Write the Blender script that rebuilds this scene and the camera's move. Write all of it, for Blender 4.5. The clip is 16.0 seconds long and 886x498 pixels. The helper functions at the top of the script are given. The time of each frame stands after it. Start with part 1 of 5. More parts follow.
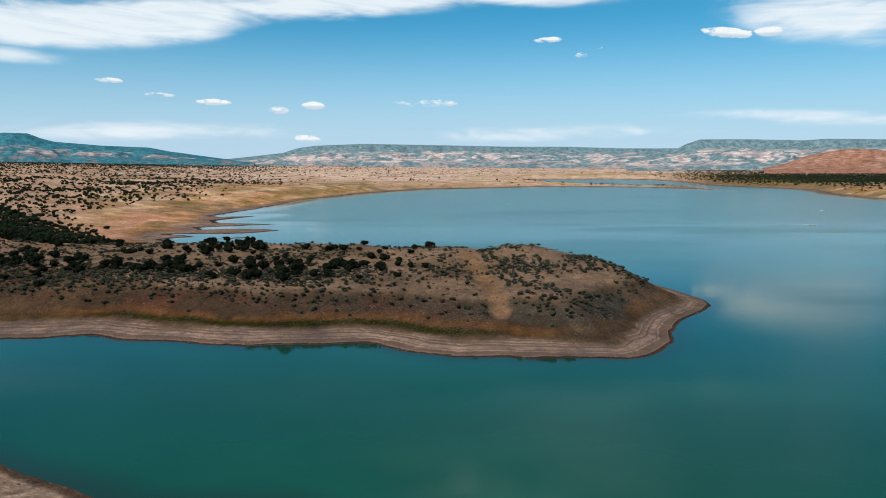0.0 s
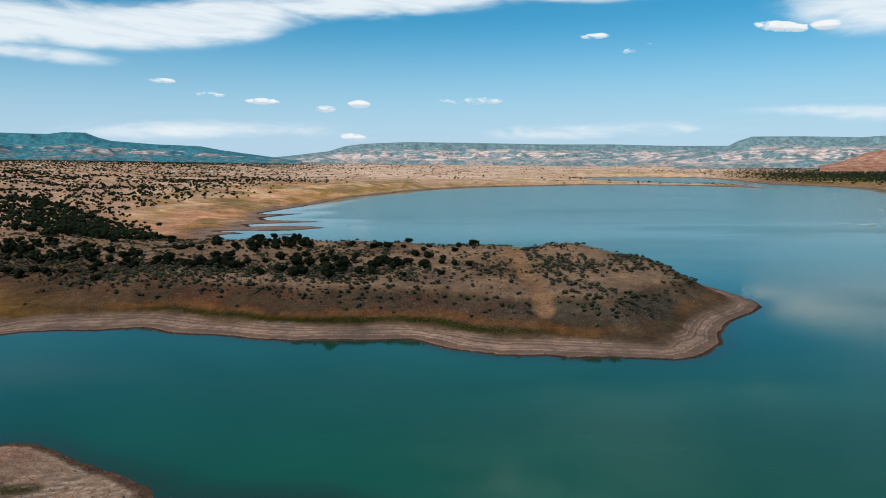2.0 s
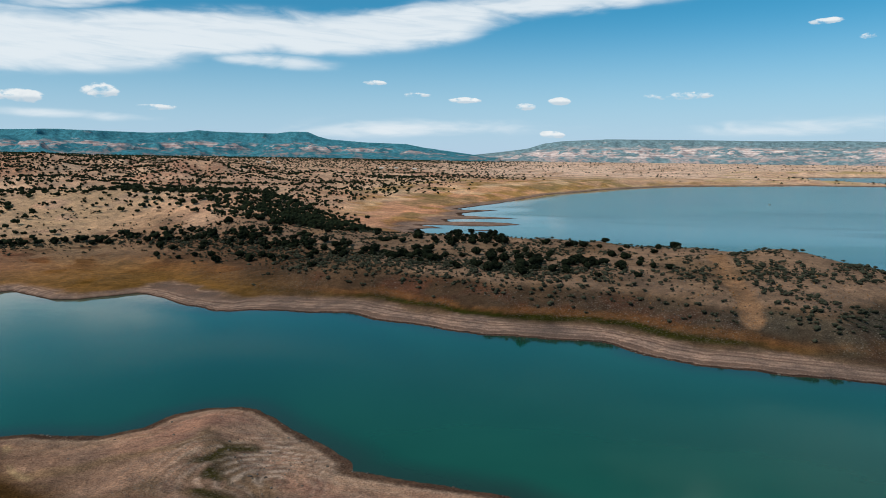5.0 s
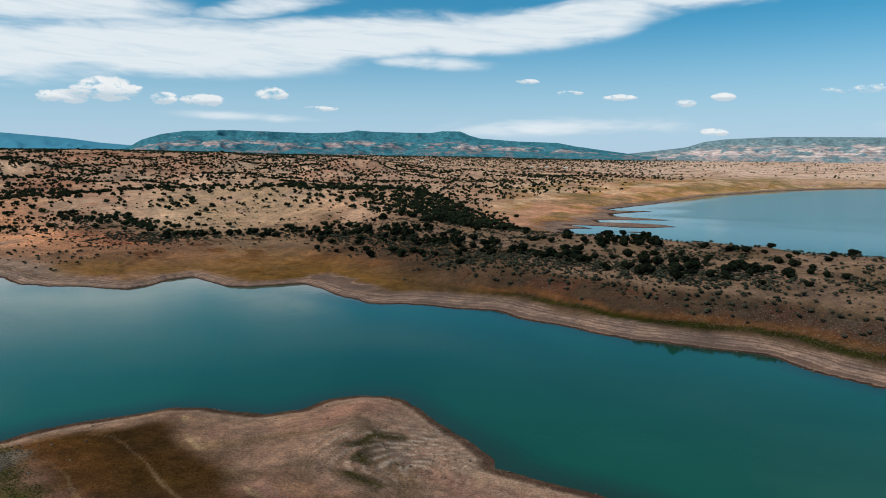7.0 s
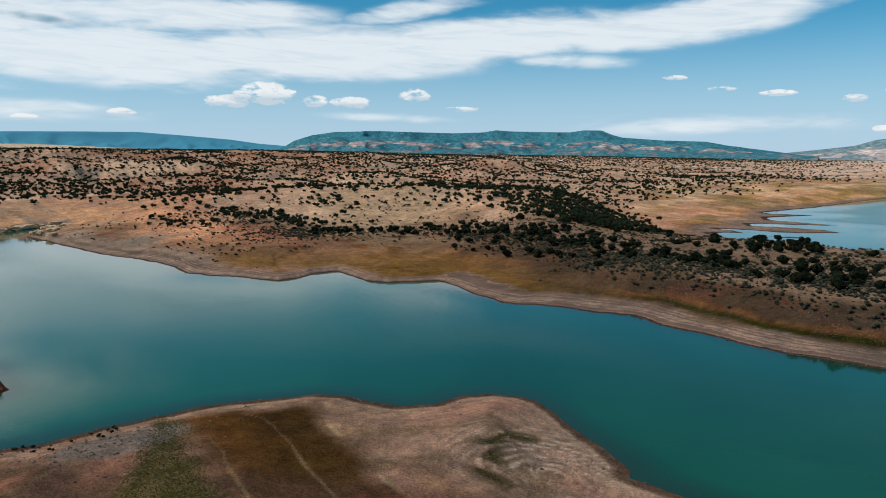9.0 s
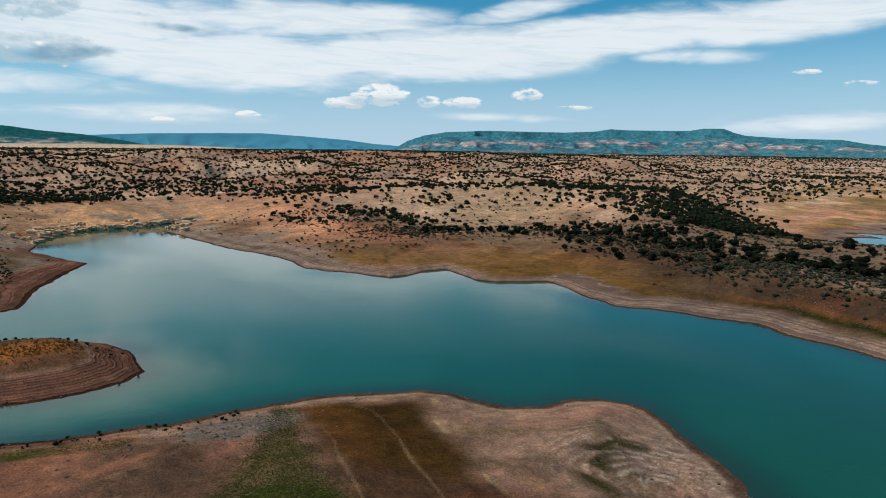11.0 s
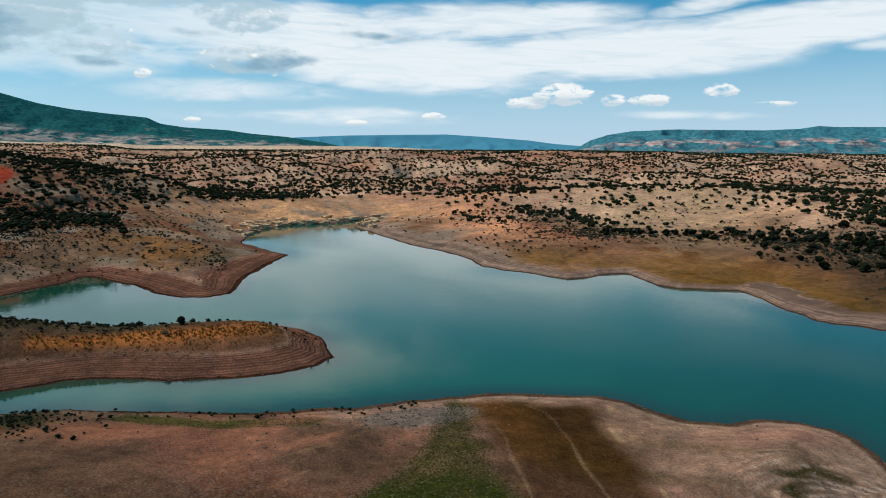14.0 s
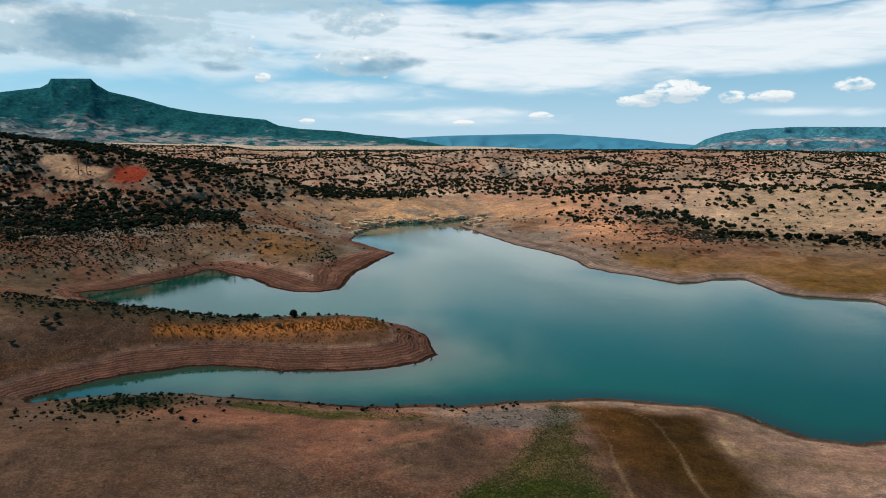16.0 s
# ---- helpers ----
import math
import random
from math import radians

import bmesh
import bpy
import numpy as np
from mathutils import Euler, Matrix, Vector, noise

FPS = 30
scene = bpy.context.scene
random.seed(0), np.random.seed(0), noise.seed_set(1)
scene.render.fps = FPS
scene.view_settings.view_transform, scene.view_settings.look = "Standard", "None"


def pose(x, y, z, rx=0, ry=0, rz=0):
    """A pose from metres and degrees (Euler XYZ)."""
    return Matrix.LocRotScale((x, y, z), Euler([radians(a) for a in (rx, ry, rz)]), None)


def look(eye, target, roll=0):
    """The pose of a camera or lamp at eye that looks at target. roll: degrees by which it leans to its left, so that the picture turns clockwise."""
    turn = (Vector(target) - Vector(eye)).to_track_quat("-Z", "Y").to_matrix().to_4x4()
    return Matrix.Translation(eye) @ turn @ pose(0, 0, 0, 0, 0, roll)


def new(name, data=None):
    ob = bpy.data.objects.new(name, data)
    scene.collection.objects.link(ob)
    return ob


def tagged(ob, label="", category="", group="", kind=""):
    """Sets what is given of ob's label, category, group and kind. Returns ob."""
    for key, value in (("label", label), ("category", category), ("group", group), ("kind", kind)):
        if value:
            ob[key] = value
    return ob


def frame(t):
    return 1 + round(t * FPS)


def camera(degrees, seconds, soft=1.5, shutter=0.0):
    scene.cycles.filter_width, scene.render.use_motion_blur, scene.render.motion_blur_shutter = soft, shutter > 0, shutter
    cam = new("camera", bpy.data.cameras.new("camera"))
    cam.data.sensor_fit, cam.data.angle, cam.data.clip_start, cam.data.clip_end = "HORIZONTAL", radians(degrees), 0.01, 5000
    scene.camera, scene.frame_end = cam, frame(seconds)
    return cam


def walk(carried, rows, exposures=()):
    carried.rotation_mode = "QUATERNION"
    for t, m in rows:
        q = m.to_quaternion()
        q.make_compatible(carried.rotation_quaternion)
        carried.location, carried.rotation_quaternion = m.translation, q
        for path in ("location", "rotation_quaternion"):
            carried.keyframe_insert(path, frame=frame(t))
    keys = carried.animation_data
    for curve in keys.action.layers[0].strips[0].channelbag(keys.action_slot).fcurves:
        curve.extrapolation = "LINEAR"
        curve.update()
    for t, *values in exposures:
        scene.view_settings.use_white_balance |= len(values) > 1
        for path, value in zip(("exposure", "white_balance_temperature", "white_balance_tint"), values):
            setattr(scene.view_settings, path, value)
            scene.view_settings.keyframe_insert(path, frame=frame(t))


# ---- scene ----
EYE = 50.0
cam = camera(64.69, 16.0, soft=0.95)
# seconds, yaw, pitch, roll: the camera hovers and turns to its left
PATH = [
    (0.0, 0.00, -6.90, 0.16),
    (0.5, 0.28, -6.96, 0.20),
    (1.0, 1.03, -7.01, 0.22),
    (1.5, 2.11, -7.03, 0.21),
    (2.0, 3.62, -7.05, 0.20),
    (2.5, 6.66, -7.06, 0.17),
    (3.0, 9.55, -7.09, 0.14),
    (3.5, 11.89, -7.12, 0.09),
    (6.0, 25.50, -7.28, -0.05),
    (6.5, 28.61, -7.30, -0.06),
    (7.0, 31.78, -7.31, -0.08),
    (7.5, 34.89, -7.33, -0.09),
    (8.0, 37.61, -7.34, -0.09),
    (8.5, 40.46, -7.34, -0.07),
    (11.0, 51.99, -7.37, -0.02),
    (11.5, 54.80, -7.37, 0.00),
    (12.0, 57.42, -7.37, 0.02),
    (12.5, 59.72, -7.38, 0.05),
    (13.0, 61.99, -7.37, 0.07),
    (13.5, 64.37, -7.37, 0.08),
    (14.0, 66.58, -7.34, 0.08),
    (14.5, 68.80, -7.33, 0.11),
    (15.0, 70.86, -7.32, 0.15),
    (15.5, 73.29, -7.32, 0.17),
    (16.0, 75.19, -7.34, 0.17),
]
walk(cam, [(t, pose(0, 0, EYE, 90 + pitch, roll, yaw)) for t, yaw, pitch, roll in PATH], [(0.0, -0.06, 6350, 8.0), (3.5, -0.14, 6350, 8.0), (7.5, -0.18, 6350, 8.0), (12.0, -0.13, 6380, 8.0), (16.0, -0.06, 6420, 8.0)])


# ---- node helpers ----
class Tree:
    """Short calls for a node tree."""

    def __init__(self, tree):
        self.t = tree
        tree.nodes.clear()

    def add(self, kind, **props):
        n = self.t.nodes.new(kind)
        for k, v in props.items():
            if k == "operation":
                n.operation = v
            elif k == "data_type":
                n.data_type = v
            elif k == "blend_type":
                n.blend_type = v
            elif k == "attribute_name":
                n.attribute_name = v
            elif k == "vector_type":
                n.vector_type = v
            elif k == "interpolation_type":
                n.interpolation_type = v
            elif k == "noise_dimensions":
                n.noise_dimensions = v
            elif k == "feature":
                n.feature = v
        return n

    def put(self, sock, v):
        if hasattr(v, "is_output"):
            self.t.links.new(v, sock)
        else:
            sock.default_value = v

    def math(self, op, a, b=0.0, clamp=False):
        n = self.add("ShaderNodeMath", operation=op)
        n.use_clamp = clamp
        self.put(n.inputs[0], a)
        self.put(n.inputs[1], b)
        return n.outputs[0]

    def vmath(self, op, a, b=(0, 0, 0)):
        n = self.add("ShaderNodeVectorMath", operation=op)
        self.put(n.inputs[0], a)
        if op == "SCALE":
            self.put(n.inputs[3], b)
        else:
            self.put(n.inputs[1], b)
        return n.outputs["Value"] if op == "LENGTH" else n.outputs["Vector"]

    def mix(self, f, a, b, blend="MIX"):
        n = self.add("ShaderNodeMix", data_type="RGBA", blend_type=blend)
        self.put(n.inputs[0], f)
        self.put(n.inputs[6], a if hasattr(a, "is_output") else (*a[:3], 1))
        self.put(n.inputs[7], b if hasattr(b, "is_output") else (*b[:3], 1))
        return n.outputs[2]

    def noise(self, vec, scale, detail=4.0, rough=0.55, distort=0.0):
        n = self.add("ShaderNodeTexNoise")
        self.put(n.inputs["Vector"], vec)
        n.inputs["Scale"].default_value, n.inputs["Detail"].default_value = scale, detail
        n.inputs["Roughness"].default_value, n.inputs["Distortion"].default_value = rough, distort
        return n.outputs["Fac"]

    def ramp(self, v, lo, hi, a=0.0, b=1.0, smooth=True):
        n = self.add("ShaderNodeMapRange", interpolation_type="SMOOTHSTEP" if smooth else "LINEAR")
        self.put(n.inputs["Value"], v)
        for key, val in (("From Min", lo), ("From Max", hi), ("To Min", a), ("To Max", b)):
            self.put(n.inputs[key], val)
        return n.outputs["Result"]

    def xyz(self, x, y, z):
        n = self.add("ShaderNodeCombineXYZ")
        for s, v in zip(n.inputs, (x, y, z)):
            self.put(s, v)
        return n.outputs[0]

    def split(self, v):
        n = self.add("ShaderNodeSeparateXYZ")
        self.put(n.inputs[0], v)
        return n.outputs


# ---- sky, clouds and sun ----
SUN_AZ, SUN_EL = 146.0, 50.0  # degrees to the left of the y axis, and up
world = bpy.data.worlds.new("sky")
scene.world = world
world.use_nodes = True
W = Tree(world.node_tree)
sky = W.add("ShaderNodeTexSky")
sky.sky_type, sky.sun_disc = "NISHITA", False
sky.sun_elevation, sky.sun_rotation = radians(SUN_EL), radians(360 - SUN_AZ)
sky.air_density, sky.dust_density, sky.ozone_density = 1.0, 0.6, 3.0
way = W.add("ShaderNodeTexCoord").outputs["Generated"]
dx, dy, dz = W.split(way)
az = W.math("MULTIPLY", W.math("ARCTAN2", W.math("MULTIPLY", dx, -1.0), dy), 180 / math.pi)
el = W.math("MULTIPLY", W.math("ARCSINE", dz), 180 / math.pi)
flat = W.xyz(az, el, 0.0)
tint = W.mix(1.0, sky.outputs[0], W.mix(W.ramp(el, 8.0, 24.0), (0.27, 0.93, 1.10), (0.34, 0.95, 0.92)), "MULTIPLY")
swirl = W.noise(W.xyz(W.math("MULTIPLY", az, 0.6), W.math("MULTIPLY", el, 1.0), 2.0), 1.1, 4.0, 0.6)
cells = W.add("ShaderNodeTexVoronoi", feature="SMOOTH_F1")
W.put(cells.inputs["Vector"], W.xyz(W.math("ADD", W.math("MULTIPLY", az, 0.62), W.math("MULTIPLY", swirl, 0.9)), W.math("ADD", W.math("MULTIPLY", el, 1.0), W.math("MULTIPLY", swirl, 0.9)), 0.0))
cells.inputs["Scale"].default_value, cells.inputs["Detail"].default_value, cells.inputs["Roughness"].default_value = 1.0, 2.5, 0.55
cells.inputs["Smoothness"].default_value = 0.35
billow = W.ramp(cells.outputs["Distance"], 0.75, 0.05)
puff = W.noise(W.xyz(W.math("MULTIPLY", az, 0.55), W.math("MULTIPLY", el, 1.1), 0.0), 1.3, 7.0, 0.6)
fine = W.noise(W.xyz(W.math("MULTIPLY", az, 0.30), W.math("MULTIPLY", el, 1.2), 3.0), 0.8, 6.0, 0.53, 0.6)


broad = W.noise(W.xyz(W.math("MULTIPLY", az, 0.11), W.math("MULTIPLY", W.math("SUBTRACT", el, W.math("MULTIPLY", az, -0.03)), 0.55), 11.0), 0.8, 3.0, 0.5, 0.4)


def blobs(rows, inner, base=False):
    """The union of soft ellipses, each a row of azimuth, elevation, half width, half height, turn, strength; and, where asked, how much of their undersides is met."""
    total, under = 0.0, 0.0
    for a, e, w, h, turn, k in rows:
        m = W.add("ShaderNodeMapping", vector_type="TEXTURE")
        W.put(m.inputs[0], flat)
        m.inputs[1].default_value, m.inputs[2].default_value, m.inputs[3].default_value = (a, e, 0), (0, 0, radians(turn)), (w, h, 1)
        r = W.vmath("LENGTH", m.outputs[0])
        here = W.ramp(r, 1.0, inner, 0.0, k)
        total = W.math("MAXIMUM", here, total)
        if base:
            under = W.math("MAXIMUM", W.math("MULTIPLY", W.ramp(W.split(m.outputs[0])[1], 0.15, -0.55), W.ramp(r, 1.0, 0.55)), under)
    return (total, under) if base else total


CUMULUS = [
    (10.3, 4.65, 1.5, 0.50, 0, 1), (13.0, 4.26, 1.4, 0.46, 0, 1), (17.9, 4.77, 2.0, 0.40, 0, 1.05), (21.7, 5.20, 2.0, 0.32, 0, 0.85),
    (25.0, 6.12, 1.6, 0.32, 0, 0.95), (10.8, 2.04, 1.5, 0.5, 0, 1.15), (1.3, 4.87, 4.0, 0.5, 0, 0.85), (-8.4, 9.62, 1.8, 0.36, 0, 1.00),
    (-21.5, 9.53, 2.8, 0.6, 8, 1.15), (-24.4, 9.4, 1.6, 0.52, 0, 1.15), (-11.7, 8.6, 2.6, 0.4, -12, 0.85), (57.0, 5.0, 3.6, 1.35, 0, 1.05), (53.2, 4.5, 1.6, 0.8, 0, 1),
    (59.8, 4.4, 3.0, 0.8, 0, 1.05), (50.4, 4.45, 2.6, 0.78, 0, 1), (45.3, 5.0, 2.0, 0.92, 0, 1), (67.3, 3.38, 1.7, 0.55, 0, 1),
    (73.6, 2.88, 1.5, 0.42, 0, 1.05), (41.8, 3.94, 2.6, 0.38, 0, 0.85), (86.0, 3.0, 1.1, 0.4, 0, 0.95), (89.3, 6.29, 1.0, 0.6, 0, 1),
]
HEAPS = [
    (82.0, 10.9, 5.6, 2.3, 0, 1.1), (81.5, 7.6, 7.0, 1.7, -3, 1.1), (92.5, 8.2, 5.4, 2.4, 0, 1), (96.5, 10.3, 6.0, 2.8, 0, 1.2),
    (101.5, 8.8, 8.0, 3.2, 0, 1.2), (109.0, 9.5, 9.0, 4.0, 0, 1.2), (92.0, 12.6, 16.0, 2.6, 0, 1.2), (106.0, 6.2, 6.0, 1.2, 0, 0.7),
]
CIRRUS = [
    (24.0, 10.2, 15.0, 2.4, -6, 1.25), (8.0, 12.6, 16.0, 2.0, -3, 1.2), (-6.0, 13.0, 10.0, 1.2, 4, 0.9), (-28.0, 10.2, 10.0, 2.8, 10, 0.8),
    (33.0, 7.6, 8.0, 0.9, 2, 0.75), (40.0, 9.2, 18.0, 2.6, -5, 1.3), (53.0, 8.2, 20.0, 3.0, -1, 1.35), (68.0, 7.4, 18.0, 3.2, 2, 1.35),
    (64.0, 10.6, 18.0, 2.2, 0, 1.1), (84.0, 5.2, 14.0, 1.5, 0, 0.75), (80.0, 9.5, 20.0, 3.4, 0, 1.25), (45.0, 11.6, 9.0, 1.2, -10, 0.8),
    (-27.0, 3.3, 12.0, 0.9, 3, 0.48), (-8.0, 2.4, 16.0, 1.2, 0, 0.48), (22.0, 2.6, 18.0, 1.3, 0, 0.48), (75.0, 3.4, 20.0, 1.2, 0, 0.48), (46.0, 3.2, 10.0, 0.6, 2, 0.6),
    (84.0, 15.5, 26.0, 5.0, 0, 1.2), (-12.0, 25.0, 40.0, 14.0, 12, 0.3), (100.0, 9.5, 22.0, 6.5, 0, 1.25), (-60.0, 18.0, 25.0, 6.0, 0, 0.7), (150.0, 16.0, 40.0, 7.0, 0, 0.8),
]
DARKS = [(101.0, 8.9, 7.6, 3.0, 0, 1.1), (106.0, 11.0, 5.0, 1.6, 0, 0.8), (108.0, 7.4, 4.0, 0.8, 0, 0.7), (80.0, 7.3, 6.0, 1.0, -4, 0.55), (92.0, 6.9, 4.0, 0.7, 0, 0.6), (72.0, 9.6, 5.0, 0.5, 4, 0.55), (86.0, 9.4, 3.5, 0.6, 0, 0.5), (76.0, 10.4, 5.0, 0.4, 3, 0.5)]
cu, cu_base = blobs(CUMULUS, 0.45, True)
heap, heap_base = blobs(HEAPS, 0.5, True)
ci = blobs(CIRRUS, 0.05)
cu_mask = W.ramp(W.math("ADD", W.math("ADD", cu, W.math("MULTIPLY", W.math("SUBTRACT", puff, 0.5), 1.9)), W.math("MULTIPLY", W.math("SUBTRACT", billow, 0.55), 0.9)), 0.24, 0.58)
cu_mask = W.math("MULTIPLY", cu_mask, W.ramp(cu, 0.02, 0.2))
heap_mask = W.ramp(W.math("ADD", W.math("ADD", heap, W.math("MULTIPLY", W.math("SUBTRACT", puff, 0.5), 1.0)), W.math("MULTIPLY", W.math("SUBTRACT", billow, 0.5), 1.5)), 0.08, 0.45)
heap_mask = W.math("MULTIPLY", heap_mask, W.ramp(heap, 0.02, 0.3))
ci_mask = W.ramp(W.math("ADD", W.math("ADD", ci, W.math("MULTIPLY", W.math("SUBTRACT", broad, 0.5), 1.5)), W.math("MULTIPLY", W.math("SUBTRACT", fine, 0.5), 1.1)), -0.02, 0.9)
ci_mask = W.math("MULTIPLY", ci_mask, W.ramp(ci, 0.0, 0.35))
wisp = W.noise(W.xyz(W.math("MULTIPLY", az, 0.22), W.math("MULTIPLY", W.math("SUBTRACT", el, W.math("MULTIPLY", az, 0.06)), 2.2), 7.0), 0.9, 6.0, 0.55, 0.9)
ci_mask = W.math("MULTIPLY", ci_mask, W.ramp(wisp, 0.28, 0.58, 0.84, 1.0))
haze = W.ramp(el, 12.0, 0.0, 0.0, 0.85)
bright = W.mix(W.ramp(W.math("SUBTRACT", W.math("ADD", cu_base, W.math("MULTIPLY", W.math("SUBTRACT", puff, 0.5), 1.2)), W.math("MULTIPLY", billow, 0.5)), -0.15, 0.75), (10.0, 10.1, 10.1), (6.3, 7.3, 8.1))
shade = blobs(DARKS, 0.1)
soft = W.noise(W.xyz(W.math("MULTIPLY", az, 0.5), el, 5.0), 0.7, 5.0, 0.5)
shade = W.math("MULTIPLY", W.ramp(W.math("ADD", shade, W.math("MULTIPLY", W.math("SUBTRACT", soft, 0.5), 1.9)), 0.15, 1.05), W.ramp(shade, 0.02, 0.25))
under = W.mix(W.ramp(W.math("SUBTRACT", W.math("ADD", heap_base, W.math("MULTIPLY", W.math("SUBTRACT", puff, 0.5), 1.0)), W.math("MULTIPLY", W.math("SUBTRACT", billow, 0.4), 1.1)), -0.1, 0.8), (10.3, 10.4, 10.4), (4.6, 6.2, 7.2))
base = W.mix(haze, tint, (5.9, 7.3, 9.1))
veil = W.ramp(az, 76.0, 96.0, 0.0, 0.85)
c1 = W.mix(W.math("MULTIPLY", ci_mask, 0.95), base, W.mix(veil, (9.0, 9.5, 9.9), (6.2, 7.9, 9.0)))
c2 = W.mix(W.math("MULTIPLY", heap_mask, 0.9), c1, under)
c2 = W.mix(W.math("MULTIPLY", shade, 0.92), c2, (2.0, 3.8, 5.2))
c3 = W.mix(cu_mask, c2, bright)
bg = W.add("ShaderNodeBackground")
W.put(bg.inputs[0], c3)
bg.inputs[1].default_value = 0.1
W.t.links.new(bg.outputs[0], W.add("ShaderNodeOutputWorld").inputs[0])

lamp = bpy.data.lights.new("sun", "SUN")
lamp.energy, lamp.angle, lamp.color = 3.7, radians(0.6), (1.0, 0.90, 0.77)
sun_way = Vector((-math.sin(radians(SUN_AZ)) * math.cos(radians(SUN_EL)), math.cos(radians(SUN_AZ)) * math.cos(radians(SUN_EL)), math.sin(radians(SUN_EL))))
new("sun", lamp).matrix_world = look(sun_way * 900, (0, 0, 0))


# ---- materials ----
def material(name):
    m = bpy.data.materials.new(name)
    m.use_nodes = True
    T = Tree(m.node_tree)
    out = T.add("ShaderNodeOutputMaterial")
    bsdf = T.add("ShaderNodeBsdfPrincipled")
    T.t.links.new(bsdf.outputs[0], out.inputs[0])
    return m, T, bsdf


def bump(T, bsdf, height, strength, distance):
    n = T.add("ShaderNodeBump")
    n.inputs["Strength"].default_value, n.inputs["Distance"].default_value = strength, distance
    T.put(n.inputs["Height"], height)
    T.put(bsdf.inputs["Normal"], n.outputs[0])


def soil_material():
    """Dry ground: the zone's colour, near cloud shade included, with strata of the falling water line, pebbles and
    tufts.
    """
    m, T, b = material("soil")
    p = T.add("ShaderNodeNewGeometry").outputs["Position"]
    zone = T.add("ShaderNodeAttribute", attribute_name="soil")
    mask = T.add("ShaderNodeAttribute", attribute_name="mask")
    beach, scrub, gravel = T.split(mask.outputs["Vector"])
    big = T.noise(p, 0.035, 5.0, 0.6)
    mid = T.noise(p, 0.35, 5.0, 0.65)
    small = T.noise(p, 2.4, 3.0, 0.7)
    ten = T.noise(T.vmath("ADD", p, (31.0, 7.0, 0.0)), 0.095, 5.0, 0.62, 0.3)
    col = T.mix(1.0, zone.outputs["Color"], T.mix(T.ramp(big, 0.3, 0.7), (0.80, 0.78, 0.76), (1.18, 1.12, 1.06)), "MULTIPLY")
    col = T.mix(1.0, col, T.mix(T.ramp(ten, 0.34, 0.66), (0.80, 0.81, 0.83), (1.20, 1.15, 1.10)), "MULTIPLY")
    col = T.mix(1.0, col, T.mix(T.ramp(mid, 0.32, 0.68), (0.76, 0.76, 0.78), (1.20, 1.18, 1.15)), "MULTIPLY")
    col = T.mix(1.0, col, T.mix(T.ramp(small, 0.34, 0.66), (0.74, 0.74, 0.75), (1.26, 1.26, 1.24)), "MULTIPLY")
    # old water lines on the beach
    z = T.split(p)[2]
    line = T.math("SINE", T.math("MULTIPLY", T.math("ADD", z, T.math("MULTIPLY", mid, 0.16)), 21.0))
    line2 = T.math("SINE", T.math("MULTIPLY", T.math("ADD", z, T.math("MULTIPLY", mid, 0.32)), 8.5))
    lines = T.math("ADD", T.math("MULTIPLY", line, 0.65), T.math("MULTIPLY", line2, 0.4))
    shade = T.mix(T.ramp(lines, -0.6, 0.6), (0.58, 0.54, 0.53), (1.17, 1.15, 1.14))
    col = T.mix(T.math("MULTIPLY", beach, T.ramp(T.math("ADD", T.math("MULTIPLY", big, 0.5), T.math("MULTIPLY", mid, 0.5)), 0.36, 0.58, 0.3, 0.95)), col, T.mix(1.0, col, shade, "MULTIPLY"))
    # wet margin
    wet = T.ramp(T.math("ADD", z, T.math("MULTIPLY", T.math("SUBTRACT", small, 0.5), 0.2)), 0.10, 0.38, 1.0, 0.0)
    col = T.mix(wet, col, T.mix(1.0, col, (0.26, 0.23, 0.22), "MULTIPLY"))
    # small dry tufts and stones
    v = T.add("ShaderNodeTexVoronoi", feature="F1")
    T.put(v.inputs["Vector"], p)
    v.inputs["Scale"].default_value = 0.55
    dots = T.math("MULTIPLY", T.ramp(v.outputs["Distance"], 0.34, 0.2), T.math("MULTIPLY", scrub, T.ramp(mid, 0.4, 0.6)))
    col = T.mix(T.math("MULTIPLY", dots, 0.75), col, (0.022, 0.024, 0.014))
    v2 = T.add("ShaderNodeTexVoronoi", feature="F1")
    T.put(v2.inputs["Vector"], p)
    v2.inputs["Scale"].default_value = 1.6
    stones = T.math("MULTIPLY", T.ramp(v2.outputs["Distance"], 0.46, 0.28), T.math("MULTIPLY", gravel, T.ramp(small, 0.42, 0.56)))
    col = T.mix(T.math("MULTIPLY", stones, 0.7), col, T.mix(v2.outputs["Color"], (0.07, 0.055, 0.046), (0.20, 0.165, 0.14)))
    T.put(b.inputs["Base Color"], col)
    b.inputs["Roughness"].default_value = 1.0
    b.inputs["Specular IOR Level"].default_value = 0.0
    h = T.math("ADD", T.math("MULTIPLY", mid, 1.0), T.math("ADD", T.math("MULTIPLY", small, 0.35), T.math("MULTIPLY", T.math("MULTIPLY", beach, lines), 0.12)))
    bump(T, b, h, 0.8, 0.8)
    return m


